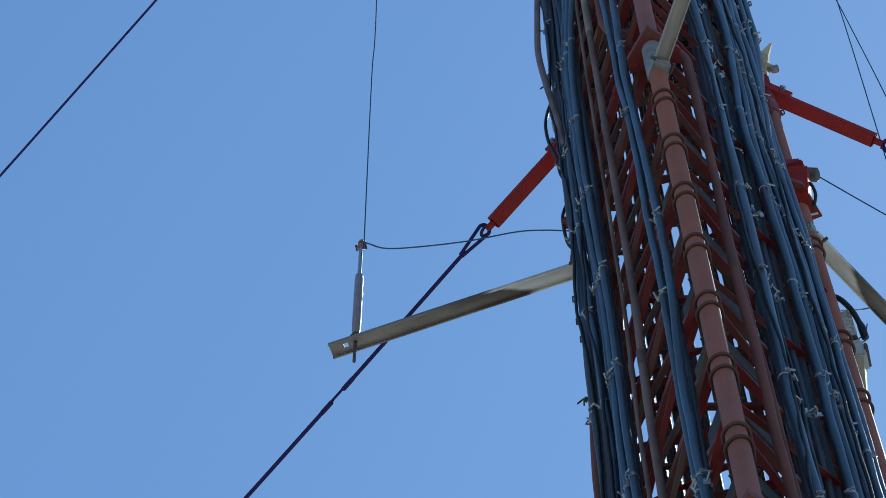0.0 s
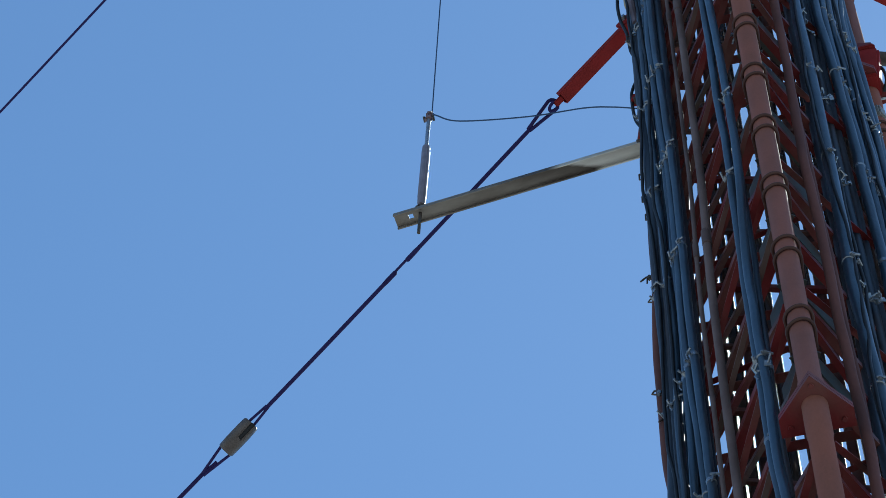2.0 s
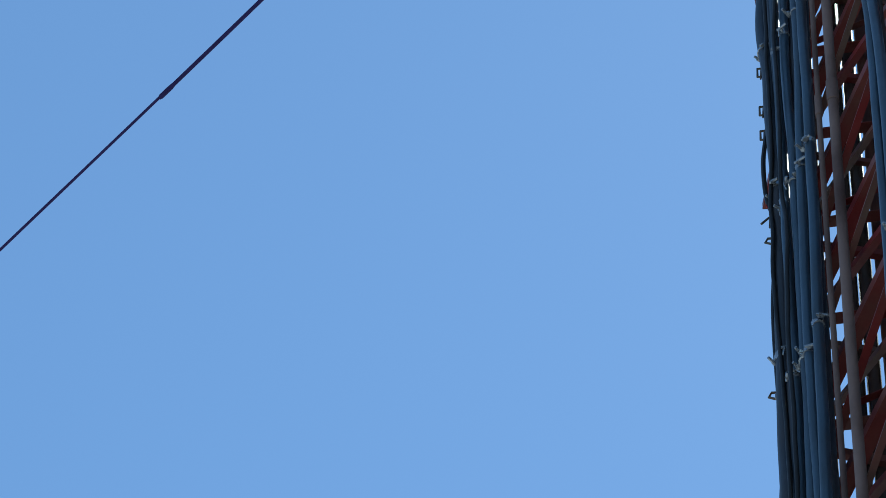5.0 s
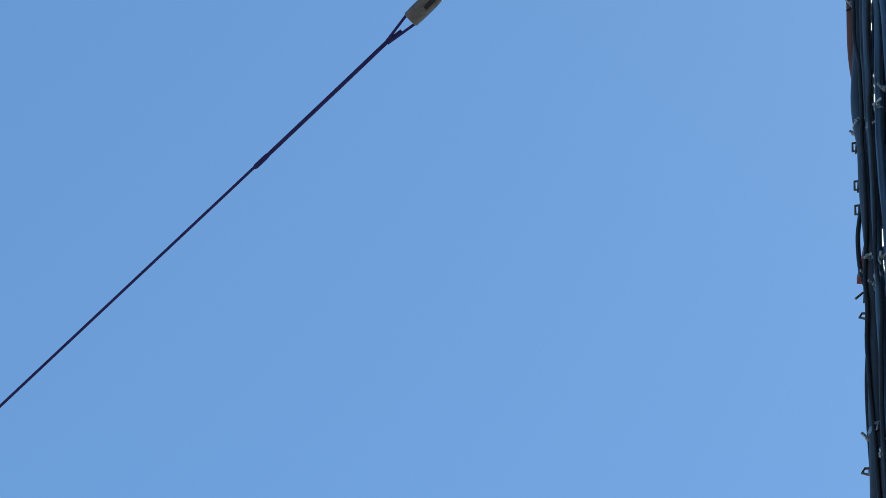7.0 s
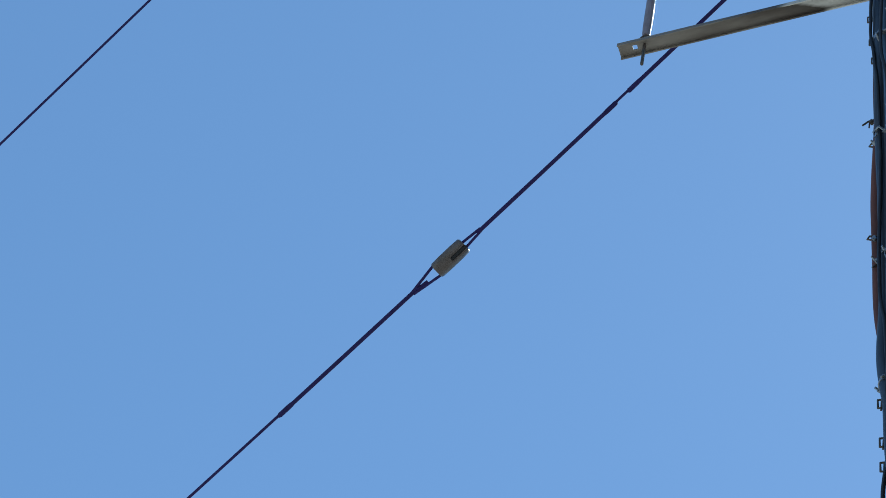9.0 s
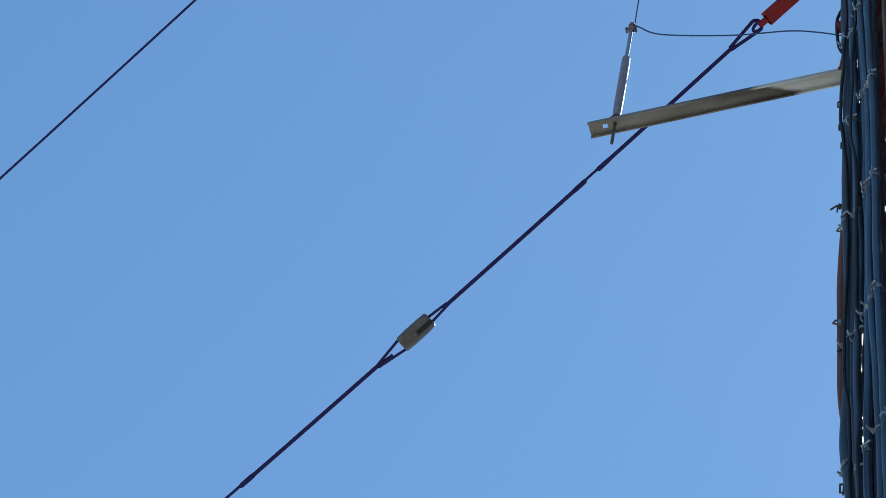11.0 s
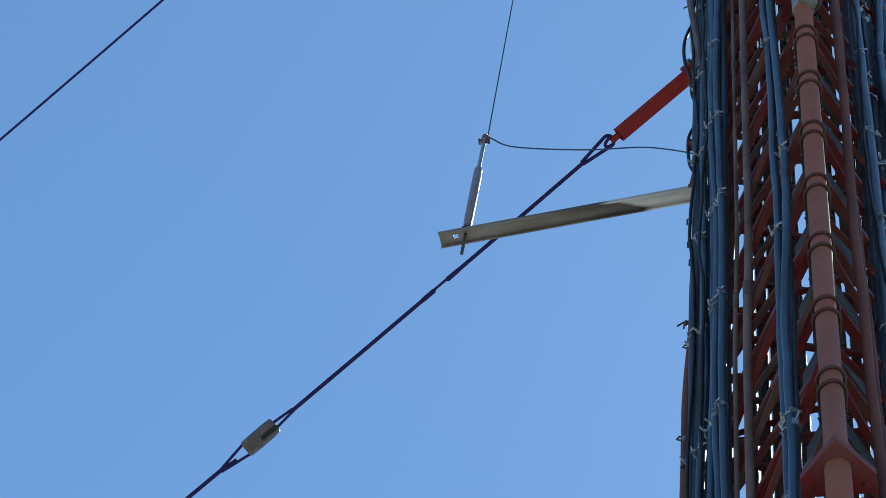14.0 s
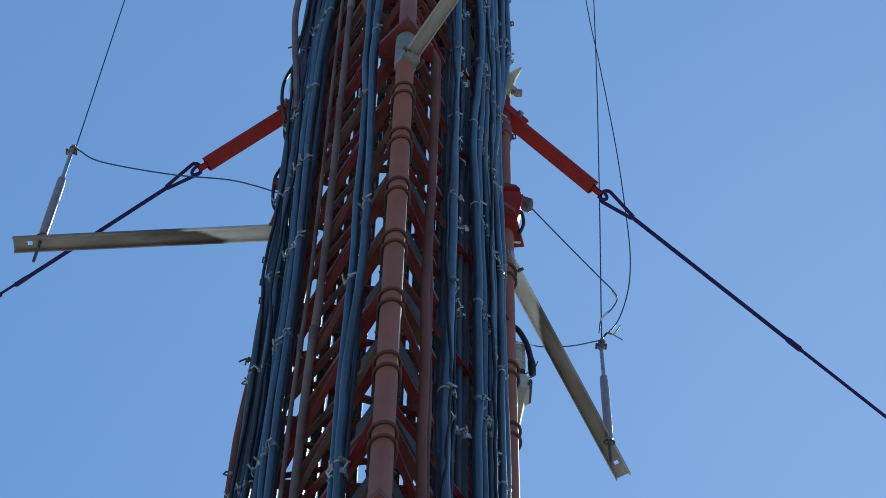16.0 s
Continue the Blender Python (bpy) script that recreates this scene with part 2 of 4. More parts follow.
RUNG = [(0, 0), (-0.031, 0), (-0.031, 0.004), (-0.004, 0.004), (-0.004, 0.031), (0, 0.031)]
levels = [Z0 + PITCH * k - 0.2 for k in range(-19, 68)]
rest = bmesh.new()
for i, (a, b) in enumerate(((FRONT, LEFT), (RIGHT, FRONT), (LEFT, RIGHT))):
    d = (b - a).normalized()
    span = (b - a).length - 0.05
    rung = extrude_profile(RUNG if i != 1 else [(0.8 * y, 0.8 * z) for y, z in RUNG], span)
    rung_mesh = mesh_of("rung", rung, RED_PAINT)
    rise = PITCH - 0.06
    brace_len = math.hypot(span, rise)
    brace_mesh = mesh_of("brace", extrude_profile([(-0.006, -0.010), (-0.024, -0.010), (-0.024, -0.006), (-0.010, -0.006), (-0.010, 0.010), (-0.006, 0.010)], brace_len), RED_PAINT)
    brace_b = mesh_of("brace", extrude_profile([(-0.012, -0.008), (-0.027, -0.008), (-0.027, -0.004), (-0.016, -0.004), (-0.016, 0.008), (-0.012, 0.008)], brace_len), OLIVE_STEEL)
    rung_c, brace_c = rung_mesh.copy(), brace_b.copy()
    rung_c.materials[0] = brace_c.materials[0] = DUSTY_STEEL
    for k, z in enumerate(levels):
        s0 = a + d * 0.025 + Vector((0, 0, z))
        up = along(s0, s0 + d)
        lo, hi = a + d * 0.02, b - d * 0.02
        if k % 2 == (i % 2):
            lo, hi = hi, lo
        ma = along(lo + Vector((0, 0, z + 0.03)), hi + Vector((0, 0, z + 0.03 + rise)))
        mb = along(hi + Vector((0, 0, z + 0.045)) - d * 0.012, lo + Vector((0, 0, z + 0.045 + rise)) - d * 0.012)
        if SEE0 < z < SEE1:
            shared("rung", rung_c if z > 12.75 and k % 2 else rung_mesh, mast, mast_in @ up)
            shared("brace", brace_mesh, mast, mast_in @ ma)
            if i == 0 or (i == 2 and k % 2):
                shared("brace", brace_c if z > 12.6 else brace_b, mast, mast_in @ mb)
        else:
            extrude_profile(RUNG, span, rest, up)
            add_tube(rest, [ma @ Vector((0, 0, 0)), ma @ Vector((brace_len, 0, 0))], 0.0105, 6)
tagged(mast_part("far_lattice", rest, RED_PAINT), kind="stuff")

# section joints: a pair of plates with a corner that points outwards, gussets and bolts
for z in [Z0 + SECTION * k for k in range(-1, 4)]:
    for p in LEGS:
        o = (p - MID).normalized()
        w = Vector((-o.y, o.x, 0))
        plate = bmesh.new()
        for dz in (-0.008, 0.006):
            ring = [p + o * 0.085, p + w * 0.09 - o * 0.02, p + w * 0.09 - o * 0.07, p - w * 0.09 - o * 0.07, p - w * 0.09 - o * 0.02]
            lo = [plate.verts.new((q.x, q.y, z + dz - 0.006)) for q in ring]
            hi = [plate.verts.new((q.x, q.y, z + dz + 0.006)) for q in ring]
            for i in range(5):
                plate.faces.new((lo[i], lo[(i + 1) % 5], hi[(i + 1) % 5], hi[i]))
            plate.faces.new(list(reversed(lo)))
            plate.faces.new(hi)
        flange = mast_part("flange", plate, RED_PAINT, "red five-sided flange plate")
        for q in (p + o * 0.058, p + w * 0.065 - o * 0.045, p - w * 0.065 - o * 0.045):
            mast_part("bolt", tube([(q.x, q.y, z - 0.021), (q.x, q.y, z - 0.013), (q.x, q.y, z + 0.03)], [0.007, 0.007, 0.006], 6), RED_PAINT, parent=flange)

# ring straps in pairs on the front leg, with their clamp bars
ring_levels = [11.04, 10.645, 10.24, 9.847, 9.442, 9.038, 8.628, 7.643, 7.231, 6.81, 6.39, 5.98, 5.57]
for z in ring_levels:
    for dz in (-0.037, 0.037):
        c = FRONT + Vector((0, 0, z + dz))
        pts = [c + Vector((0.035 * math.sin(a), -0.035 * math.cos(a), 0.004 * math.sin(2 * a))) for a in [radians(q) for q in range(-100, 101, 10)]]
        pts = [pts[0] + Vector((0.004, 0.05, 0))] + pts + [pts[-1] + Vector((-0.004, 0.05, 0))]
        mast_part("ring_strap", tube(pts, 0.005, 8), STRAP, "dark round strap")
    bar = bmesh.new()
    for sgn, side in ((-1, "left"), (1, "right")):
        a, b = on_face(side, 0.035, -0.03, z - 0.05), on_face(side, 0.29 if sgn > 0 else 0.2, -0.03, z - 0.05)
        w = 0.036 * sgn
        extrude_profile([(0, 0), (w, 0), (w, 0.005), (0.005 * sgn, 0.005), (0.005 * sgn, 0.085), (0, 0.085)], (b - a).length, bar, along(a, b))
    mast_part("clamp_bar", bar, BAR_GREEN, "dark green-grey steel clamp bar")


# ---- cables on the mast ----
def key_line(keys, z):
    if z <= keys[0][0]:
        return keys[0][1]
    for (z0, s0), (z1, s1) in zip(keys, keys[1:]):
        if z <= z1:
            k = (z - z0) / (z1 - z0)
            k = k * k * (3 - 2 * k)
            return s0 + (s1 - s0) * k
    return keys[-1][1]


def heights():
    out = [0.0, 2.0, 4.0]
    z = 5.0
    while z < 16.5:
        out.append(z)
        z += 0.045
    return out + [17.5, 20.0, 24.0, 28.0, 30.0]


def clamp_bm(c, n, r, k):
    """A worm-drive band round a cable, with its screw housing to one side and a loose tail."""
    rnd = random.Random(k)
    bm = bmesh.new()
    tilt = Vector((rnd.uniform(-0.003, 0.003), rnd.uniform(-0.003, 0.003), rnd.uniform(0.006, 0.011)))
    add_tube(bm, [c - tilt, c + tilt], r + 0.0012, 12)
    t = Vector((-n.y, n.x, 0))
    side = rnd.choice((-1, 1))
    for a in (side * rnd.uniform(0.6, 1.5), -side * rnd.uniform(0.2, 1.3))[:rnd.choice((1, 2, 2))]:
        o = n * math.cos(a) + t * math.sin(a)
        w = Vector((-o.y, o.x, 0))
        h = c + o * (r + 0.007) + Vector((0, 0, rnd.uniform(-0.008, 0.008)))
        add_box(bm, (rnd.uniform(0.009, 0.018), 0.011, rnd.uniform(0.007, 0.014)), along(h, h + w + Vector((0, 0, rnd.uniform(-0.5, 0.5)))), 0.0025)
        add_tube(bm, [h - w * 0.01, h + w * rnd.uniform(0.012, 0.024) + o * rnd.uniform(0, 0.01)], 0.0036, 6)
    if rnd.random() < 0.7:
        g = c + o * r
        d = rnd.uniform(0.012, 0.034)
        add_tube(bm, [g, g + o * 0.009 + Vector((0, 0, 0.3 * d)), g + o * 0.012 - w * 0.004 - Vector((0, 0, 0.5 * d)), g + o * 0.006 - w * 0.006 - Vector((0, 0, d))], 0.0024, 5)
    return bm


def hanger_bm(c, n, r, k):
    """A cluster of shiny snap-in hangers and bolts round a cable."""
    rnd = random.Random(k)
    bm = bmesh.new()
    add_tube(bm, [c - Vector((0, 0, 0.012)), c + Vector((0, 0, 0.012))], r + 0.002, 12)
    t = Vector((-n.y, n.x, 0))
    for i in range(5):
        p = c + n * (r + rnd.uniform(0.0, 0.03)) + t * rnd.uniform(-0.035, 0.035) + Vector((0, 0, rnd.uniform(-0.05, 0.05)))
        add_box(bm, (rnd.uniform(0.008, 0.02), 0.004, rnd.uniform(0.01, 0.03)), Matrix.Translation(p) @ Euler((rnd.uniform(-0.6, 0.6), rnd.uniform(-0.6, 0.6), rnd.uniform(0, 3))).to_matrix().to_4x4(), 0.001)
        add_tube(bm, [c, c.lerp(p, 0.5), p], 0.003, 6)
        add_tube(bm, [p, p + t * rnd.uniform(-0.03, 0.03) + Vector((0, 0, rnd.uniform(-0.03, 0.02)))], 0.003, 6)
    return bm


def face_cable(name, label, side, keys, out, r, material, clamps=(), wobble=0.011, seed=0.0, z_top=99, hangers=()):
    hs = [h for h in heights() if h <= z_top]
    line = []
    for z in hs:
        q = Vector((seed, 3.7 * seed, z * 0.9))
        s = key_line(keys, z) + wobble * noise.noise(q) + 0.6 * wobble * noise.noise(q * 2.7) + 0.45 * wobble * noise.noise(q * 6.1)
        o = key_line(out, z) if isinstance(out, list) else out
        line.append(on_face(side, s, o + 0.8 * wobble * noise.noise(q + Vector((9, 4, 2))), z))
    base = line[0].copy()
    ob = part(name, tube([p - base for p in line], r, 12), material)
    ob.location = base
    tagged(ob, label, "cable", "cables on the mast")
    nrm = (on_face(side, 0.3, 1, 0) - on_face(side, 0.3, 0, 0)).normalized()
    for z in clamps:
        k = min(range(len(hs)), key=lambda i: abs(hs[i] - z))
        part("band_clamp", clamp_bm(line[k] - base, nrm, r, int(seed * 100) + k), BRIGHT, ob, "shiny steel band clamp")
    for i, z in enumerate(hangers):
        k = min(range(len(hs)), key=lambda i: abs(hs[i] - z))
        part("hanger", hanger_bm(line[k] - base, nrm, r, int(seed * 10) + i), BRIGHT, ob, "shiny cluster of snap-in hangers")
    return ob


def steps(first, gap=0.70, lo=5.2, hi=16.0):
    z = first
    while z - gap > lo:
        z -= gap
    out = []
    while z < hi:
        out.append(z)
        z += gap
    return out


BLUE = "blue-grey jacketed coaxial cable strapped to the mast"
DARK = "dark weathered coaxial cable strapped to the mast"
BROWN = "dull brown painted feeder cable running up the mast"
o_keys = [(7.2, 0.697), (8.1, 0.686), (8.5, 0.705), (8.9, 0.745), (9.2, 0.723), (9.9, 0.706), (10.9, 0.69), (12.2, 0.70), (13.0, 0.69)]
face_cable("coaxial_cable", DARK, "left", o_keys, 0.05, 0.021, DARK_JACKET, steps(8.72), seed=1.1)
face_cable("coaxial_cable", DARK, "left", [(8.2, 0.70), (8.7, 0.73), (9.3, 0.785), (9.8, 0.785), (10.4, 0.74), (11.2, 0.72)], 0.04, 0.017, DULL_BROWN, (), 0.006, seed=1.9)
face_cable("coaxial_cable", BLUE, "left", [(7.1, 0.665), (9, 0.68), (9.8, 0.651), (12, 0.66)], 0.025, 0.014, BLUE_JACKET, seed=2.3)
face_cable("coaxial_cable", BLUE, "left", [(7.0, 0.622), (8, 0.637), (9.0, 0.65), (9.74, 0.607), (10.8, 0.626), (12, 0.643), (12.6, 0.60), (13.2, 0.50), (14.4, 0.45)], 0.06, 0.0128, BLUE_JACKET, steps(8.59, 0.715), seed=3.1)
face_cable("coaxial_cable", BLUE, "left", [(7.0, 0.565), (7.9, 0.56), (8.5, 0.595), (9.67, 0.559), (10.7, 0.567), (11.9, 0.582), (12.8, 0.57), (13.6, 0.47), (15, 0.42)], 0.06, 0.0125, BLUE_JACKET, steps(8.60, 0.715), seed=4.2)
face_cable("coaxial_cable", BLUE, "left", [(6.9, 0.533), (8.4, 0.522), (10.56, 0.535), (11.8, 0.562), (12.6, 0.55), (13.4, 0.45), (15, 0.405)], 0.062, 0.0128, BLUE_JACKET, steps(8.606, 0.715), seed=4.8)
face_cable("coaxial_cable", BLUE, "left", [(6.9, 0.497), (8.4, 0.484), (10.56, 0.497), (11.8, 0.529), (12.6, 0.517), (13.4, 0.42), (15, 0.38)], 0.06, 0.013, BLUE_JACKET, steps(8.622, 0.715), seed=5.3)
face_cable("coaxial_cable", DARK, "left", [(7.1, 0.668), (8.1, 0.662), (9.0, 0.69), (9.9, 0.676), (12, 0.68)], 0.045, 0.0135, DARK_JACKET, (), 0.006, seed=2.8)
face_cable("coaxial_cable", DARK, "left", [(6.9, 0.60), (10, 0.592), (14, 0.60)], 0.03, 0.015, DARK_JACKET, seed=5.9)
face_cable("coaxial_cable", DARK, "left", [(6.9, 0.535), (10, 0.535), (14, 0.54)], 0.03, 0.015, DARK_JACKET, seed=6.4)
P_KEYS = [(9.5, 0.401), (10.4, 0.374), (12.3, 0.38)]
T_KEYS = [(9.5, 0.450), (10.4, 0.421), (12.3, 0.425)]
pipe = face_cable("conduit", "grey-brown painted steel conduit running up the mast", "left", P_KEYS, 0.03, 0.0125, CONDUIT, wobble=0.002, seed=7.0)
top = [on_face("left", 0.38, 0.03, z) - pipe.location for z in (12.75, 12.76, 14.0, 16.2)]
part("pale_section", tube(top, [0.013, 0.0145, 0.0145, 0.0145], 14), PALE_PIPE, pipe, "pale unpainted upper length")
thin = face_cable("conduit", "slim grey-brown steel pipe beside a wider conduit", "left", T_KEYS, 0.045, 0.0068, CONDUIT, wobble=0.002, seed=7.4)
for z in (6.2, 8.05, 9.9, 11.75):
    for ob, keys, o, r in ((pipe, P_KEYS, 0.03, 0.0128), (thin, T_KEYS, 0.045, 0.0071)):
        c = on_face("left", key_line(keys, z), o, z) - ob.location
        part("coupling", tube([c - Vector((0, 0, 0.045)), c - Vector((0, 0, 0.043)), c + Vector((0, 0, 0.043)), c + Vector((0, 0, 0.045))], [r, r + 0.0022, r + 0.0022, r], 14), CONDUIT, ob)
face_cable("coaxial_cable", BLUE, "left", [(6.5, 0.158), (7.8, 0.147), (8.3, 0.172), (9, 0.162), (9.84, 0.147), (10.9, 0.147), (11.8, 0.182)], 0.05, 0.0128, BLUE_JACKET, steps(8.3, 1.5), 0.013, seed=8.1)
face_cable("coaxial_cable", BLUE, "left", [(6.5, 0.121), (7.7, 0.107), (8.2, 0.132), (9, 0.122), (9.7, 0.090), (10.8, 0.102), (11.6, 0.121)], 0.05, 0.0128, BLUE_JACKET, steps(7.05, 1.6), 0.013, seed=9.1)
face_cable("coaxial_cable", DARK, "left", [(6.5, 0.135), (10, 0.13), (12, 0.15)], 0.03, 0.009, DARK_JACKET, seed=9.7, hangers=(8.62,))
face_cable("coaxial_cable", DARK, "left", [(6.5, 0.07), (10, 0.065)], -0.02, 0.008, DARK_JACKET, seed=9.9, hangers=(6.85, 6.75, 10.75, 11.1))

face_cable("coaxial_cable", BROWN, "right", [(7.2, 0.115), (8.1, 0.132), (8.9, 0.115), (9.7, 0.104), (10.8, 0.119), (12, 0.13)], [(11.6, 0.05), (12.5, -0.2)], 0.0145, DULL_BROWN, (), 0.012, seed=10.2)
face_cable("coaxial_cable", BROWN, "right", [(7.2, 0.075), (12, 0.08)], [(11.6, -0.045), (12.5, -0.22)], 0.017, DULL_BROWN, (), 0.006, seed=10.9)
face_cable("coaxial_cable", BROWN, "right", [(7.2, 0.165), (10, 0.158), (12, 0.17)], [(11.7, 0.035), (12.6, -0.22)], 0.012, DULL_BROWN, seed=11.2)
face_cable("coaxial_cable", BLUE, "right", [(7.9, 0.26), (8.3, 0.263), (9.1, 0.247), (10.0, 0.258), (11.2, 0.272), (12, 0.287)], 0.05, 0.019, BLUE_JACKET, steps(10.02), 0.012, seed=12.2)
for q, (s, o) in enumerate(((0.302, 0.0), (0.333, -0.012), (0.364, 0.0), (0.395, -0.01), (0.425, 0.0))):
    face_cable("coaxial_cable", DARK, "right", [(8, s), (12, s + 0.01)], o, 0.0135, DARK_JACKET, (), 0.01, seed=13 + 0.7 * q, hangers=(7.9, 8.6, 9.3, 10.1, 10.75, 11.4, 12.1, 12.8) if q == 2 else ())
for q, (s, r) in enumerate(((0.454, 0.0158), (0.499, 0.0135), (0.541, 0.0135), (0.58, 0.013), (0.615, 0.012))):
    face_cable("coaxial_cable", BLUE, "right", [(8, s), (9.5, s), (10.4, s + 0.006), (11.5, s - 0.025), (12.4, s + 0.012), (14, s)], 0.05 - 0.004 * (q % 2), r, BLUE_JACKET, steps(10.33 - 0.05 * q), 0.013, seed=20 + 1.3 * q)
for q, s in enumerate((0.47, 0.56, 0.6)):
    face_cable("coaxial_cable", DARK, "right", [(8, s), (12, s)], 0.0, 0.0145, DARK_JACKET, seed=30 + q)

for q, (a, b) in enumerate(((0.60, 0.665), (0.63, 0.71), (0.655, 0.758))):
    face_cable("coaxial_cable", BLUE, "right", [(11.6 + 0.2 * q, a), (12.9 + 0.25 * q, b)], 0.03 + 0.006 * q, 0.0135, BLUE_JACKET, steps(13.4 - 0.1 * q, 0.7, 13.0), 0.012, seed=60 + q)
# thin stray leads
for side, s, o, q in (("left", 0.68, 0.075, 41), ("left", 0.585, 0.083, 43), ("right", 0.235, 0.06, 47), ("right", 0.355, 0.02, 49), ("right", 0.52, 0.072, 51)):
    face_cable("thin_lead", "thin black lead wandering up the mast", side, [(8, s), (12, s)], o, 0.0055, BLACK_RUBBER, (), 0.03, seed=q)

# cables behind the rear face
rear_x = (-0.355, -0.318, -0.246, -0.207, -0.167, -0.1285, -0.089, -0.034, 0.002, 0.035, 0.077, 0.118, 0.1505, 0.1915, 0.2245, 0.2565, 0.2945, 0.3275)
bend = {-0.355: -0.335, -0.318: -0.294, -0.246: -0.236}
rear = [([(10.6, x), (11.5, bend.get(x, x))], 4.345) for x in rear_x]
for q, (keys, y) in enumerate(rear):
    line = [Vector((key_line(keys, z) + 0.0025 * noise.noise(Vector((q * 3.3, 0, z * 0.7))), y + 0.006 * noise.noise(Vector((q, 5, z))), z)) for z in heights()]
    base = line[0].copy()
    dull = q % 3 == 1 or keys[0][1] < -0.3
    ob = part("coaxial_cable", tube([p - base for p in line], 0.0176 if keys[0][1] < -0.12 else 0.0162, 12), DULL_BROWN if dull else REAR_JACKET)
    ob.location = base
    tagged(ob, BROWN if dull else "dark olive weathered cable behind the mast lattice", "cable", "cables on the mast")


# brown feeders that join the rear row above the section joint
for q, x in enumerate((-0.265, -0.2265, -0.148, -0.062, 0.056, 0.171)):
    line = [Vector((x + 0.006 * noise.noise(Vector((q * 2.1, 3, z * 0.8))), 4.385 - 0.02 * min(1.0, max(0.0, z - 12.6)), z)) for z in (12.5 + 0.02 * (q % 3), 12.9, 13.3, 13.8, 14.3, 14.8, 15.4, 16.2, 18.0, 24.0, 30.0)]
    ob = part("coaxial_cable", tube([p - line[0] for p in line], 0.0135, 10), DULL_BROWN)
    ob.location = line[0]
    tagged(ob, BROWN, "cable", "cables on the mast")


# ---- standoff arms with their insulators and wires ----
def standoff_arm(leg, direction, z, length=0.88, plate=-0.01, w=0.0275, shift=0.0):
    d = Vector((*direction, 0)).normalized()
    ob = thing("standoff_arm", "stained galvanised steel channel arm bolted to the mast", "arm", "standoff arms", at=(leg.x, leg.y, z))
    h, t = 0.02, 0.004
    outline = [(-w, -h), (-w + t, -h), (-w + t, -t), (w - t, -t), (w - t, -h), (w, -h), (w, 0), (-w, 0)]
    m = along((0, 0, 0), d)
    bm = extrude_profile(outline, length - 0.1, None, Matrix.Translation((0.02, 0, 0)))
    # the holed end: web in strips round the square hole, with its flanges
    x0, x1 = length - 0.08, length + 0.02
    hx0, hx1, hw = length - 0.045, length - 0.029, 0.008
    for ya, yb, xa, xb in ((-w, -hw, x0, x1), (hw, w, x0, x1), (-hw, hw, x0, hx0), (-hw, hw, hx1, x1)):
        add_box(bm, (xb - xa, yb - ya, t), Matrix.Translation(((xa + xb) / 2, (ya + yb) / 2, -t / 2)))
    for y in (-w + t / 2, w - t / 2):
        add_box(bm, (x1 - x0, t, h - t), Matrix.Translation(((x0 + x1) / 2, y, -t - (h - t) / 2)))
    bm.transform(Matrix.Translation((-shift, 0, 0)))
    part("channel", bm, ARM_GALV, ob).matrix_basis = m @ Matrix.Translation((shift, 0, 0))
    bm = bmesh.new()
    add_box(bm, (0.042, 0.06, 0.07), m @ Matrix.Translation((plate, 0, -0.02)), 0.006)
    part("clamp_plate", bm, CLAMP_GREY, ob)
    ub = [m @ Vector((0.05 - 0.095 * math.sin(a) if abs(a) < 1.6 else 0.05, 0.04 * math.cos(a), -0.03)) for a in [math.pi * k / 10 for k in range(11)]]
    part("u_bolt", tube(ub, 0.006, 8), DARK_STEEL, ob)
    return ob, Vector((leg.x, leg.y, z)) + d * (length - 0.075)


def insulator(foot, tail_z):
    """A polymer rod insulator that stands on an arm's end, with its tie rod, clamp and tail bolt."""
    ob = thing("rod_insulator", "slim grey polymer rod insulator on a standoff arm", "insulator", "rod insulators", at=foot)
    part("tail_bolt", tube([(0, 0, tail_z - foot.z), (0, 0, 0.05)], 0.006, 8), DARK_STEEL, ob)
    eye = [Vector((0.018 * math.sin(a), 0, 0.028 - 0.018 * math.cos(a))) for a in [math.pi * k / 8 for k in range(17)]]
    part("eye_ring", tube(eye, 0.004, 6), DARK_STEEL, ob)
    zs = [(0.045, 0.011), (0.06, 0.0145), (0.10, 0.0145), (0.105, 0.0155), (0.50, 0.0155), (0.505, 0.0145), (0.535, 0.0145), (0.545, 0.010)]
    part("body", tube([(0, 0, z) for z, r in zs], [r for z, r in zs], 16), PORCELAIN, ob)
    part("tie_rod", tube([(0, 0, 0.54), (0, 0, 0.83)], 0.0075, 10), BRIGHT, ob)
    bm = box((0.03, 0.024, 0.03), Matrix.Translation((0, 0, 0.80)), 0.006)
    add_box(bm, (0.026, 0.03, 0.024), Matrix.Translation((0.003, 0, 0.83)), 0.006)
    part("wire_clamp", bm, CLAMP_CAST, ob)
    for x in (-0.017, 0.017):
        part("bolt", tube([(x, -0.011, 0.80), (x, 0.011, 0.80)], 0.0045, 6), DARK_STEEL, ob)
    return ob


def wire(name, label, pts, r, material, category="wire", smooth=8):
    line = bezier(pts, smooth)
    base = line[0].copy()
    ob = part(name, tube([p - base for p in line], r, 8), material)
    ob.location = base
    return tagged(ob, label, category)


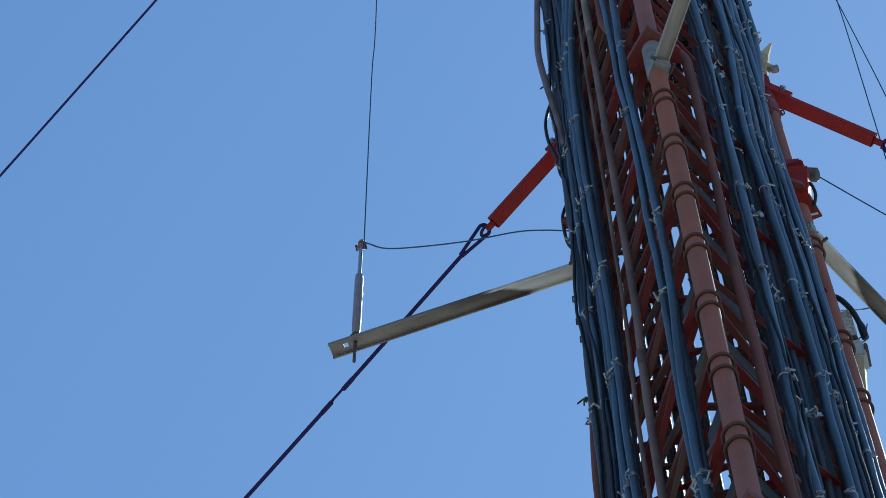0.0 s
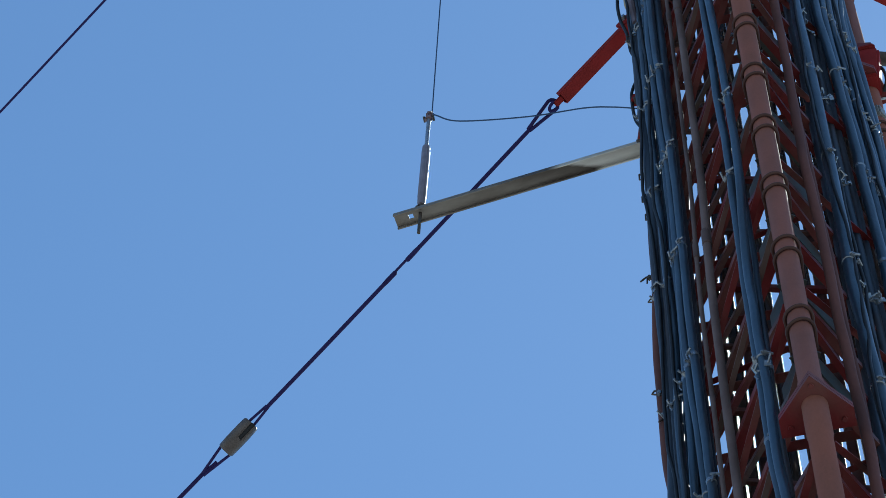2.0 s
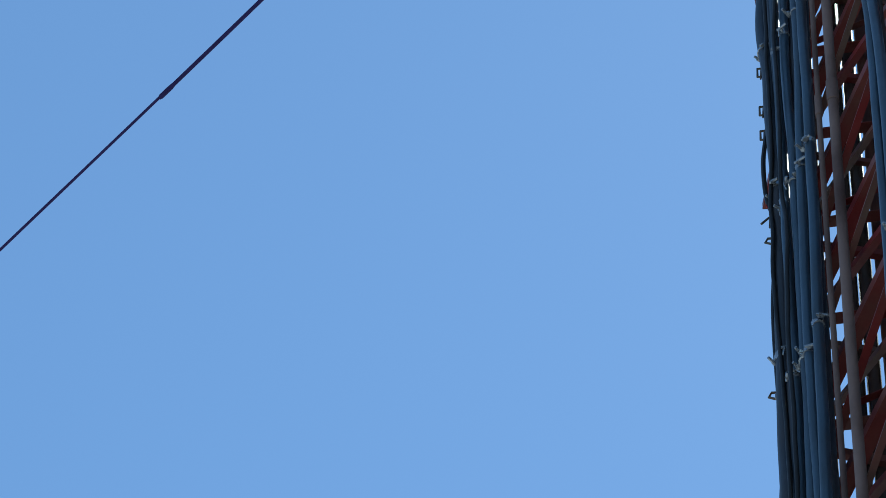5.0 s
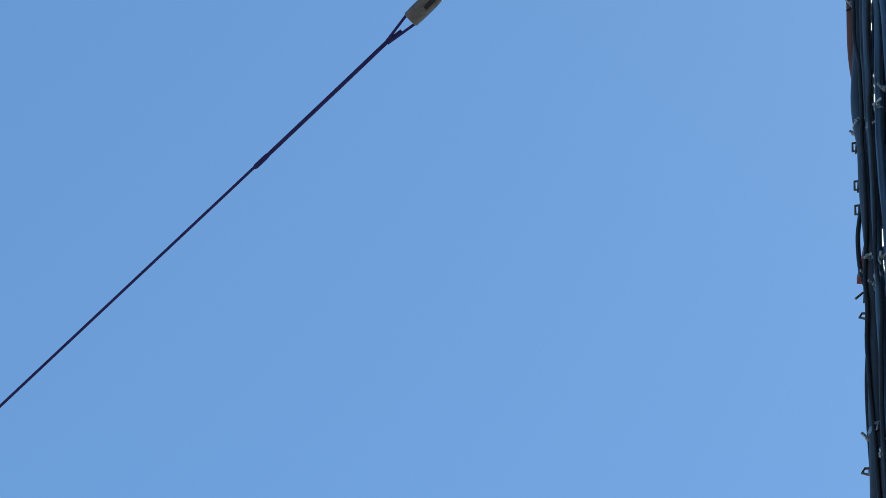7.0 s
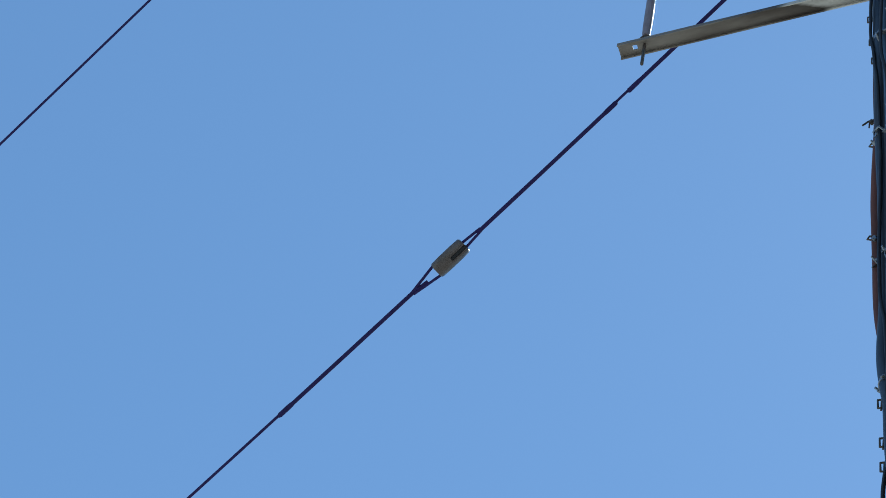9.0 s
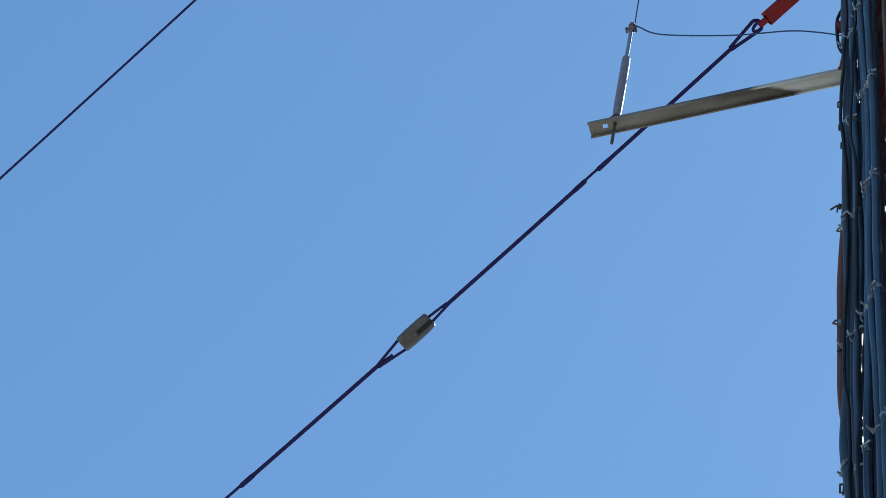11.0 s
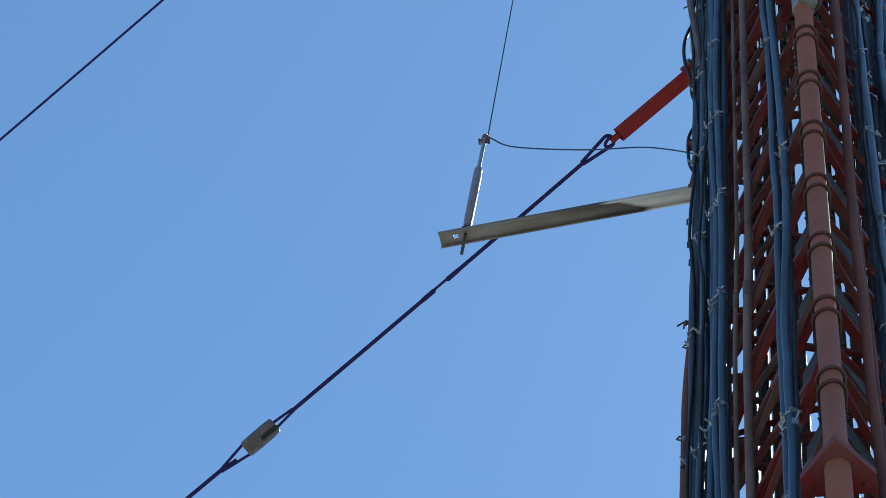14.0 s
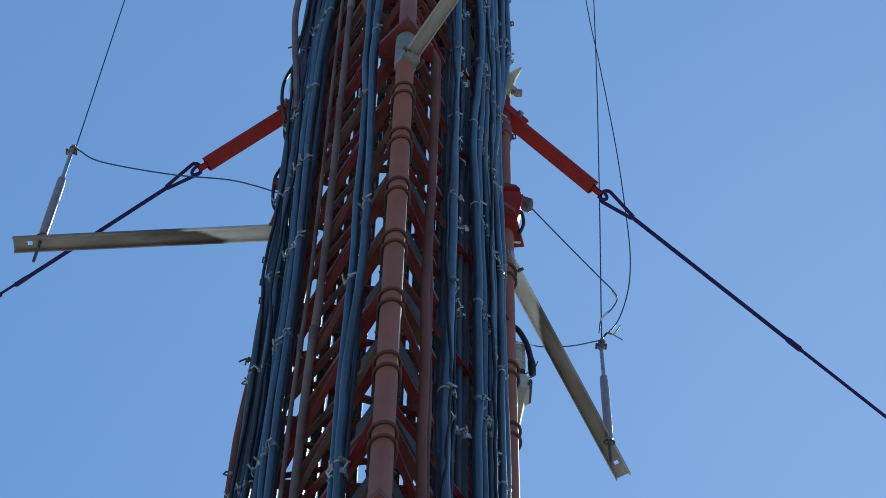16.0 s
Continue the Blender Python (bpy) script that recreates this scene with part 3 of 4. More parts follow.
arm_l, end_l = standoff_arm(Vector((-0.378, 4.261, 0)), (-1, 0.114), 11.40, 0.904)
arm_r, end_r = standoff_arm(Vector((0.374, 4.29, 0)), (0.501, 0.8655), 11.35, 0.905)
arm_f, end_f = standoff_arm(FRONT, (0.5, -0.866), 11.35, plate=0.03, w=0.0245, shift=0.14)
shell = tube([(0, 0, -0.045), (0, 0, -0.04), (0, 0, 0.2), (0, 0, 0.205)], [0.031, 0.0365, 0.0365, 0.031], 20)
part("clamp_shell", shell, CLAMP_GREY, arm_f, "grey steel clamp shell round the leg")
ins_l = insulator(Vector((-1.206, 4.354, 11.42)), 11.24)
ins_l.rotation_euler = (0, 0.012, 0)
insulator(Vector((0.775, 4.945, 11.28)), 11.15)
wire("skirt_wire", "thin vertical antenna wire rising from an insulator", [(-1.186, 4.354, 12.2), (-1.174, 4.354, 14.0), (-1.159, 4.354, 15.6), (-1.15, 4.354, 24.0), (-1.15, 4.3, 34.0)], 0.0025, COPPER)
wire("skirt_wire", "thin vertical antenna wire rising from an insulator", [(0.775, 4.93, 12.06), (0.826, 4.93, 13.77), (0.879, 4.93, 15.93), (1.0, 4.93, 22.0), (1.05, 4.9, 34.0)], 0.0025, COPPER)
wire("jumper_wire", "thin bare jumper wire slung from insulator to mast", [(-1.175, 4.33, 12.2), (-1.157, 4.32, 12.151), (-1.069, 4.32, 12.059), (-0.82, 4.32, 11.982), (-0.617, 4.32, 11.964), (-0.515, 4.32, 11.924), (-0.43, 4.32, 11.871)], 0.0028, COPPER)


# ---- guys ----
def guy_arm(leg, r_dir, r0, z0, r1, z1):
    """A red channel arm on a leg, with a shackle at its end."""
    a = Vector((MID.x, MID.y, 0)) + r_dir * r0 + Vector((0, 0, z0))
    b = Vector((MID.x, MID.y, 0)) + r_dir * r1 + Vector((0, 0, z1))
    n = (b - a).length
    m = along((0, 0, 0), b - a)
    w, h, t = 0.025, 0.016, 0.005
    bm = extrude_profile([(-w, -h), (-w + t, -h), (-w + t, h - t), (w - t, h - t), (w - t, -h), (w, -h), (w, h), (-w, h)], n - 0.02, None, m)
    ob = part("guy_arm", bm, ARM_PAINT, mast, "bright red steel arm holding a guy wire")
    ob.location = a - MID
    cover = box((n - 0.03, 0.047, 0.004), m @ Matrix.Translation((n / 2 - 0.01, 0, -h + 0.001)))
    part("web_plate", cover, ARM_PAINT, ob)
    bm = box((0.12, 0.014, 0.07), m @ Matrix.Translation((0.0, 0.022, 0.02)), 0.003)
    add_box(bm, (0.12, 0.014, 0.07), m @ Matrix.Translation((0.0, -0.022, 0.02)), 0.003)
    part("lug", bm, ARM_PAINT, ob)
    for y in (-0.035, 0.035):
        part("bolt", tube([m @ Vector((0.02, y * 0.6, 0.03)), m @ Vector((0.02, y * 1.25, 0.03))], 0.012, 6), BRIGHT, ob)
    part("tongue", box((0.04, 0.024, 0.012), m @ Matrix.Translation((n - 0.005, 0, 0)), 0.003), ARM_PAINT, ob)
    sh = [m @ Vector((n + 0.012 + 0.032 * math.sin(q), 0.014 * math.cos(q), 0)) for q in [math.pi * k / 10 for k in range(11)]]
    part("shackle", tube(sh, 0.0065, 8), STRAND, ob)
    return ob


def twisted(pts, r):
    """A smooth, covered strand along pts."""
    return tube(pts, r, 12)


def loop_bm(tip, toward, side, length, half, r):
    """A teardrop loop of wire from tip towards the strand."""
    bm = bmesh.new()
    pts = []
    for k in range(17):
        a = -math.pi * 0.5 + math.pi * k / 16
        pts.append(tip + toward * (half * (1 - math.cos(a))) * 1.0 + side * half * math.sin(a))
    pts = [tip + toward * length - side * 0.004] + pts + [tip + toward * length + side * 0.004]
    return add_tube(bm, pts, r, 8)


def egg_insulator(at, d, side):
    """A log-shaped strain insulator with crosswise grooves and two wire holes."""
    ob = thing("strain_insulator", "brown-grey glazed strain insulator in a guy wire", "insulator", at=at)
    m = along((0, 0, 0), d, side)
    bm = bmesh.new()
    prof = [(-0.072, 0.0), (-0.072, 0.031), (-0.066, 0.0375), (-0.03, 0.039), (0.03, 0.039), (0.066, 0.0375), (0.072, 0.031), (0.072, 0.0)]
    sides, rings = 10, []
    for x, r in prof:
        ring = []
        for k in range(sides):
            a = 2 * math.pi * k / sides
            flat = 1.0 - 0.05 * (1 - abs(math.cos(2 * a)))
            r_at = 0.86 * r
            ring.append(bm.verts.new(m @ Vector((x, r_at * flat * math.cos(a), r_at * flat * math.sin(a)))))
        rings.append(ring)
    for a, b in zip(rings, rings[1:]):
        for k in range(sides):
            bm.faces.new((a[k], a[(k + 1) % sides], b[(k + 1) % sides], b[k]))
    bmesh.ops.remove_doubles(bm, verts=bm.verts[:], dist=0.0001)
    part("body", bm, EGG_GLAZE, ob)
    # the channel for the upper wire, with raised lips
    part("wire_channel", box((0.075, 0.015, 0.008), m @ Matrix.Translation((-0.036, 0.007, 0.0312)), 0.003), BLACK_RUBBER, ob, "dark wire channel")
    for y in (-0.004, 0.017):
        part("lip", box((0.08, 0.005, 0.008), m @ Matrix.Translation((-0.034, y, 0.032)), 0.002), EGG_GLAZE, ob)
    return ob


DIR_L, DIR_R = Vector((-0.866, 0.5, 0)), Vector((0.866, 0.5, 0))
AXIS = Vector((0, 3.611 + 0.462, 0))


def at_l(r):
    z = 12.54 - 0.49 * (r - 0.83) + 0.02 * (r - 0.83) ** 2 if r < 3.4 else 11.418 - 0.387 * (r - 3.4)
    return AXIS + DIR_L * r + Vector((0, 0, z))


def at_r(r):
    return AXIS + DIR_R * r + Vector((0, 0, 12.51 - 0.385 * (r - 0.85)))


TO_EYE = Vector((0.12, -0.42, -0.9))
guy_arm(LEFT, DIR_L, 0.46, 12.655, 0.85, 12.487)
guy_arm(RIGHT, DIR_R, 0.46, 12.675, 0.86, 12.49)
guy = thing("guy_wire", "dark stranded guy wire with preformed grips", "guy wire", "guy wires", at=at_l(0.83))


def guy_part(name, bm, parent, label=""):
    bm.transform(Matrix.Translation(-parent.location))
    return part(name, bm, STRAND, parent, label)


dl = (at_l(2.4) - at_l(0.9)).normalized()
sl = dl.cross(TO_EYE).normalized()
egg_r = 2.435
guy_part("grip", twisted([at_l(1.0), at_l(1.3), at_l(1.585)], 0.0078), guy)
guy_part("thimble_loop", loop_bm(at_l(0.865), dl, sl, 0.15, 0.021, 0.0072), guy)
guy_part("sleeve", tube([at_l(1.55), at_l(1.565), at_l(1.605), at_l(1.61)], [0.008, 0.0092, 0.0092, 0.0055], 10), guy)
guy_part("strand", twisted([at_l(1.0), at_l(2.3)], 0.0052), guy)
guy_part("sleeve", tube([at_l(1.66), at_l(1.665), at_l(1.705), at_l(1.72)], [0.0055, 0.0092, 0.0092, 0.008], 10), guy)
guy_part("grip", twisted([at_l(1.68), at_l(2.0), at_l(egg_r - 0.125)], 0.0078), guy)
guy_part("egg_loop", loop_bm(at_l(egg_r - 0.02), -dl, sl, 0.135, 0.014, 0.0055), guy)
guy_part("egg_loop", loop_bm(at_l(egg_r + 0.01), dl, sl, 0.18, 0.027, 0.0056), guy)
guy_part("wire_end", tube([at_l(egg_r + 0.18), at_l(egg_r + 0.11) - sl * 0.006], [0.008, 0.006], 8), guy)
guy_part("grip", twisted([at_l(egg_r + 0.15), at_l(2.9), at_l(3.2)], 0.0078), guy)
guy_part("sleeve", tube([at_l(3.17), at_l(3.185), at_l(3.23), at_l(3.24)], [0.008, 0.0098, 0.0098, 0.006], 10), guy)
guy_part("strand", twisted([at_l(egg_r + 0.19), at_l(3.4), at_l(5.0)], 0.0055), guy)
guy_part("strand", tube([at_l(5.0), at_l(15.0), at_l(32.9)], 0.0055, 8), guy)
egg_insulator(at_l(egg_r), dl, TO_EYE)

guy2 = thing("guy_wire", "dark stranded guy wire with preformed grips", "guy wire", "guy wires", at=at_r(0.85))
dr = (at_r(2.4) - at_r(0.9)).normalized()
sr = dr.cross(TO_EYE).normalized()
guy_part("thimble_loop", loop_bm(at_r(0.875), dr, sr, 0.15, 0.024, 0.0072), guy2)
guy_part("grip", twisted([at_r(1.0), at_r(1.3), at_r(1.72)], 0.0078), guy2)
guy_part("sleeve", tube([at_r(1.69), at_r(1.705), at_r(1.75), at_r(1.76)], [0.008, 0.011, 0.011, 0.0065], 10), guy2)
guy_part("strand", twisted([at_r(1.72), at_r(4.0)], 0.0065), guy2)
guy_part("strand", tube([at_r(4.0), at_r(15.0), at_r(33.3)], 0.0055, 8), guy2)

def high_guy(z0, k1, k2, r_end):
    """A sagging guy from high on the mast to the ground."""
    def at(r):
        q = min(r, 8.0)
        return AXIS + DIR_L * r + Vector((0, 0, z0 - k1 * q + k2 * q * q - max(0, r - 8.0) * (k1 - 16 * k2)))
    p0 = at(0.46)
    ob = part("guy_wire", tube([at(0.46 + 0.5 * i) - p0 for i in range(24)] + [at(r_end * 0.6) - p0, at(r_end) - p0], 0.008, 8), STRAND)
    ob.location = p0
    tagged(ob, "dark steel guy wire from high on the mast", "guy wire", "guy wires")


high_guy(22.75, 0.72, 0.0145, 44.6)
high_guy(34.25, 0.78, 0.0, 43.9)

# ---- wires and fittings on the right leg ----
wire("jumper_wire", "thin bare jumper wire slung from insulator to mast", [(0.381, 4.34, 10.806), (0.45, 4.488, 11.096), (0.523, 4.635, 11.393), (0.641, 4.782, 11.723), (0.767, 4.93, 12.097)], 0.0025, COPPER)
wire("jumper_wire", "thin bare wire looping from a red box to an insulator", [(0.474, 4.36, 11.963), (0.599, 4.441, 11.855), (0.722, 4.523, 11.76), (0.781, 4.604, 11.826), (0.807, 4.686, 11.935), (0.792, 4.767, 12.012), (0.769, 4.849, 12.11), (0.769, 4.93, 12.161)], 0.0025, COPPER)
wire("antenna_wire", "thin bare wire sweeping down to an insulator", [(0.74, 4.93, 24.0), (0.80, 4.93, 18.0), (0.841, 4.93, 15.923), (0.873, 4.93, 15.07), (0.908, 4.93, 14.039), (0.919, 4.93, 13.305), (0.918, 4.93, 12.909), (0.897, 4.93, 12.584), (0.848, 4.93, 12.296), (0.79, 4.94, 12.154)], 0.0025, COPPER)
# pale lengths laid over the looping wire to draw its sun glints
for ends in (((0.781, 4.604, 11.826), (0.795, 4.645, 11.885), (0.806, 4.68, 11.93)), ((0.79, 4.775, 12.025), (0.778, 4.81, 12.065), (0.769, 4.85, 12.11))):
    wire("wire_splice", "short bright length on a thin wire, drawn as its glint", ends, 0.0045, GALV)
for tip in ((0.856, 4.94, 12.134), (0.85, 4.92, 12.22)):
    wire("wire_tail", "short loose bright wire end at an insulator clamp", [(0.782, 4.945, 12.15), (0.80, 4.94, 12.19), (0.822, 4.94, 12.178), tip], 0.0025, BRIGHT)


def strap_pair(leg, z, turn=0.0):
    for dz in (-0.035, 0.035):
        c = leg + Vector((0, 0, z + dz))
        pts = [c + Vector((0.0365 * math.sin(a + turn), -0.0365 * math.cos(a + turn), 0.004 * math.sin(2 * a))) for a in [2 * math.pi * k / 24 for k in range(25)]]
        mast_part("ring_strap", tube(pts, 0.005, 8), STRAP, "dark round strap")


for z in (11.20, 10.45, 10.03, 9.3):
    strap_pair(RIGHT, z)

# red junction box with a grey gland
jb = thing("junction_box", "red-painted steel junction box clamped to the mast leg", "junction box", at=(0.39, 4.27, 11.57))
bm = box((0.075, 0.09, 0.24), Matrix.Translation((-0.005, 0, 0.10)) @ Euler((0, radians(6), 0)).to_matrix().to_4x4(), 0.008)
part("body", bm, ARM_PAINT, jb)
part("lid", box((0.09, 0.1, 0.02), Matrix.Translation((-0.012, 0, 0.235)) @ Euler((0, radians(-9), 0)).to_matrix().to_4x4(), 0.005), ARM_PAINT, jb)
part("bracket", box((0.06, 0.03, 0.1), Matrix.Translation((-0.012, 0.0, 0.31)) @ Euler((0, radians(20), 0)).to_matrix().to_4x4(), 0.006), RED_PAINT, jb)
part("gland", tube([(0.0, 0.03, 0.315), (0.03, 0.034, 0.308), (0.034, 0.034, 0.306), (0.075, 0.04, 0.292), (0.08, 0.04, 0.29)], [0.03, 0.03, 0.026, 0.026, 0.018], 14), DARK_STEEL, jb, "grey cylindrical gland")
# a bright bar added to draw the sun's glint on the bottom edge
part("base_rim", box((0.05, 0.008, 0.008), Matrix.Translation((0.014, 0.044, -0.028)), 0.002), BRIGHT, jb, "thin bright bar drawn as the glint on the base edge")
part("lead", tube(bezier([(0.03, 0.02, -0.02), (0.045, 0.0, 0.03), (0.042, 0.0, 0.12), (0.03, 0.02, 0.2)]), 0.006, 8), BLACK_RUBBER, jb)

# grey box pair with a tapered bracket
gb = thing("equipment_box", "pale grey equipment box on the mast leg", "box", at=(0.421, 4.37, 10.45))
part("body", box((0.04, 0.08, 0.2), Matrix.Translation((-0.012, 0, 0.22)), 0.008), BOX_GREY, gb)
part("lower_box", box((0.045, 0.07, 0.11), Matrix.Translation((0.0, 0, 0.055)), 0.008), BOX_GREY, gb)
for z in (0.155, 0.185, 0.215, 0.245, 0.275, 0.305):
    part("rib", box((0.046, 0.086, 0.008), Matrix.Translation((-0.011, 0, z)), 0.002), BOX_GREY, gb)
part("latch", box((0.012, 0.075, 0.03), Matrix.Translation((0.026, 0, 0.05)), 0.003), DARK_STEEL, gb)
part("mount", box((0.06, 0.05, 0.012), Matrix.Translation((-0.02, -0.02, 0.116)), 0.003), DARK_STEEL, gb, "dark steel mounting plate")
bm = bmesh.new()
add_tube(bm, [(-0.014, 0, 0.0), (-0.036, 0, -0.36)], [0.036, 0.012], 4)
part("bracket", bm, BUFF, gb)
lead = wire("cable_lead", "thick black rubber cable end drooping from the mast", [(0.36, 4.3, 10.856), (0.407, 4.315, 10.838), (0.438, 4.33, 10.759), (0.452, 4.345, 10.666), (0.456, 4.36, 10.605)], 0.0095, BLACK_RUBBER, "cable")
part("heat_sleeve", tube([(0.091, 0.043, -0.17), (0.094, 0.05, -0.2), (0.096, 0.06, -0.25), (0.096, 0.06, -0.262)], [0.0095, 0.0135, 0.0125, 0.004], 10), BLACK_RUBBER, lead)
for a, b in (((0.43, 4.36, 10.60), (0.475, 4.36, 10.70)), ((0.42, 4.36, 10.58), (0.465, 4.35, 10.60))):
    wire("wire_tail", "short loose thin wire end beside a grey box", [a, ((a[0] + b[0]) / 2 + 0.008, 4.355, (a[2] + b[2]) / 2 - 0.02), b], 0.002, DARK_STEEL)

# broken buff fitting
bf = thing("broken_fitting", "broken buff plastic fitting stuck on the mast", "fitting", at=(0.395, 4.28, 12.955))
bm = box((0.035, 0.05, 0.2), Matrix.Translation((0.0, 0, -0.02)) @ Euler((0, radians(8), 0)).to_matrix().to_4x4(), 0.008)
part("body", bm, BUFF, bf)
for a, b, r0, r1 in (((0.0, 0, 0.06), (0.052, 0, 0.215), 0.03, 0.006), ((0.0, 0, -0.02), (0.045, -0.01, -0.09), 0.026, 0.008), ((0.0, 0, 0.05), (-0.02, 0, 0.17), 0.02, 0.004)):
    part("shard", tube([a, b], [r0, r1], 5), BUFF, bf)
# bright piece added for the highlight on the lower right end
part("chip", box((0.03, 0.03, 0.014), Matrix.Translation((0.038, -0.01, -0.085)), 0.003), BRIGHT, bf, "small bright piece drawn as the fitting's sunlit end")

# ---- fittings on the left side ----
wire("loop_cable", "thin black cable looping out from the mast", [(-0.40, 4.24, 13.0), (-0.428, 4.24, 12.951), (-0.457, 4.24, 12.762), (-0.454, 4.24, 12.555), (-0.432, 4.24, 12.38), (-0.424, 4.24, 12.212), (-0.40, 4.24, 12.1)], 0.0065, BLACK_RUBBER, "cable")
wire("coaxial_cable", "dull lilac-brown cable bowing out beside the mast", [(-0.39, 4.17, 12.3), (-0.405, 4.15, 12.6), (-0.422, 4.117, 12.792), (-0.437, 4.083, 13.08), (-0.425, 4.05, 13.313), (-0.41, 4.05, 13.7), (-0.39, 4.1, 14.6), (-0.39, 4.2, 16.0)], 0.0125, LILAC, "cable")
wire("loop_cable", "thin black cable hugging the mast edge", [(-0.395, 4.2, 8.5), (-0.42, 4.2, 8.27), (-0.427, 4.2, 8.15), (-0.42, 4.2, 8.0), (-0.395, 4.2, 7.9)], 0.006, BLACK_RUBBER, "cable")
wire("loop_cable", "thin black cable hugging the mast edge", [(-0.40, 4.22, 7.9), (-0.418, 4.22, 7.6), (-0.414, 4.22, 7.25), (-0.405, 4.22, 7.1), (-0.418, 4.22, 6.8), (-0.41, 4.22, 6.3)], 0.006, BLACK_RUBBER, "cable")
wire("loop_cable", "thin black cable hugging the mast edge", [(-0.40, 4.25, 12.0), (-0.428, 4.25, 11.9), (-0.438, 4.25, 11.8), (-0.43, 4.25, 11.6), (-0.40, 4.25, 11.5)], 0.006, BLACK_RUBBER, "cable")

flap = thing("red_flag_plate", "small red metal plate hanging at the mast edge", "plate", at=(-0.402, 4.2, 8.17))
bm = bmesh.new()
ring = [(0.004, 0.0), (-0.004, -0.06), (-0.022, -0.19), (-0.016, -0.205), (0.01, -0.21), (0.03, 0.0)]
for y0, y1 in ((-0.003, 0.003),):
    lo = [bm.verts.new((x, y0, z)) for x, z in ring]
    hi = [bm.verts.new((x, y1, z)) for x, z in ring]
    for i in range(6):
        bm.faces.new((lo[i], lo[(i + 1) % 6], hi[(i + 1) % 6], hi[i]))
    bm.faces.new(lo)
    bm.faces.new(list(reversed(hi)))
bmesh.ops.recalc_face_normals(bm, faces=bm.faces[:])
part("plate", bm, ARM_PAINT, flap)


def cable_clip(x, y, z, kind):
    """A small sprung steel clip that sticks out from the outer cable."""
    ob = thing("cable_clip", "small dark sprung steel cable clip", "clip", "cable clips", at=(x + 0.006, y, z))
    if kind == 0:
        pts = [(0.02, 0, 0.008), (-0.012, 0, 0.012), (-0.018, 0, -0.004), (-0.004, 0, -0.012)]
    elif kind == 1:
        pts = [(0.02, 0, 0.012), (-0.014, 0, 0.012), (-0.014, 0, -0.028), (-0.002, 0, -0.03), (-0.002, 0, 0.0)]
    else:
        pts = [(0.02, 0, 0.012), (-0.008, 0, 0.002), (-0.026, 0, -0.02)]
    part("spring", tube(pts, 0.0032, 6), DARK_STEEL, ob)
    part("band", box((0.012, 0.014, 0.022), Matrix.Translation((0.002, 0, -0.004)), 0.003), BRIGHT if kind == 0 else DARK_STEEL, ob)
    if kind:
        part("screw", tube([(-0.004, 0, 0.004), (-0.006, 0, -0.04)], 0.0028, 6), DARK_STEEL, ob)
    return ob


for k, (x, y, z) in enumerate(((-0.428, 4.25, 11.133), (-0.425, 4.25, 10.953), (-0.419, 4.25, 10.812), (-0.441, 4.25, 10.366), (-0.43, 4.25, 10.2), (-0.443, 4.25, 9.609), (-0.423, 4.25, 9.454),
                               (-0.427, 4.22, 8.649), (-0.425, 4.22, 8.46), (-0.425, 4.22, 8.344), (-0.419, 4.22, 7.958), (-0.419, 4.22, 7.86), (-0.424, 4.22, 7.247), (-0.44, 4.22, 13.1), (-0.425, 4.22, 12.3))):
    cable_clip(x, y, z, (1, 1, 1, 2, 0, 0, 2)[k % 7])

# buff lump, clamp and a tangle of thin wire where the bowed cable meets the bundle
lump = thing("broken_fitting", "weathered buff plastic fitting at the mast edge", "fitting", at=(-0.402, 4.2, 12.62))
part("body", tube([(0.0, 0, -0.07), (-0.008, 0, -0.06), (-0.006, 0, 0.0), (0.008, 0, 0.10), (0.012, 0, 0.12)], [0.006, 0.02, 0.024, 0.016, 0.006], 7), BUFF, lump)
part("strap", tube([(-0.012, -0.02, 0.02), (-0.02, 0.0, 0.025), (-0.01, 0.02, 0.03)], 0.004, 6), DARK_STEEL, lump)
tangle = thing("wire_tangle", "tangle of thin dark wire ends beside the cables", "wire", at=(-0.40, 4.2, 13.22))
rnd = random.Random(5)
for q in range(7):
    p = Vector((rnd.uniform(-0.01, 0.02), rnd.uniform(-0.01, 0.02), rnd.uniform(-0.12, 0.1)))
    pts = [p]
    for i in range(6):
        p = p + Vector((rnd.uniform(-0.022, 0.022), rnd.uniform(-0.012, 0.012), rnd.uniform(-0.035, 0.04)))
        p.x = max(-0.022, min(0.03, p.x))
        pts.append(p)
    part("wire_end", tube(bezier(pts, 4), 0.0026, 5), BLACK_RUBBER, tangle)
tab = thing("red_bracket", "small red steel bracket tab at the mast edge", "bracket", at=(-0.42, 4.25, 11.78))
part("tab", box((0.034, 0.03, 0.05), Euler((0, radians(8), 0)).to_matrix().to_4x4(), 0.004), ARM_PAINT, tab)
part("bolt", tube([(-0.004, -0.024, -0.03), (-0.004, 0.0, -0.03)], 0.006, 6), DARK_STEEL, tab)

# ---- fittings near the top ----
strip = thing("cable_tray_strip", "pale grey flat metal strip behind the cables", "metal strip", at=(0.13, 3.835, 12.93))
bm = bmesh.new()
a, b = Vector((0, 0, 0)), Vector((-0.02, -0.03, 1.6))
extrude_profile([(-0.022, -0.003), (0.022, -0.003), (0.022, 0.003), (-0.022, 0.003)], 1.6, bm, along(a, b, (0.866, -0.5, 0)))
part("strip", bm, BOX_GREY, strip)
for z in (0.35, 0.72):
    part("bracket", box((0.07, 0.012, 0.02), Matrix.Translation((-0.004, -0.012, z)), 0.003), DARK_STEEL, strip)

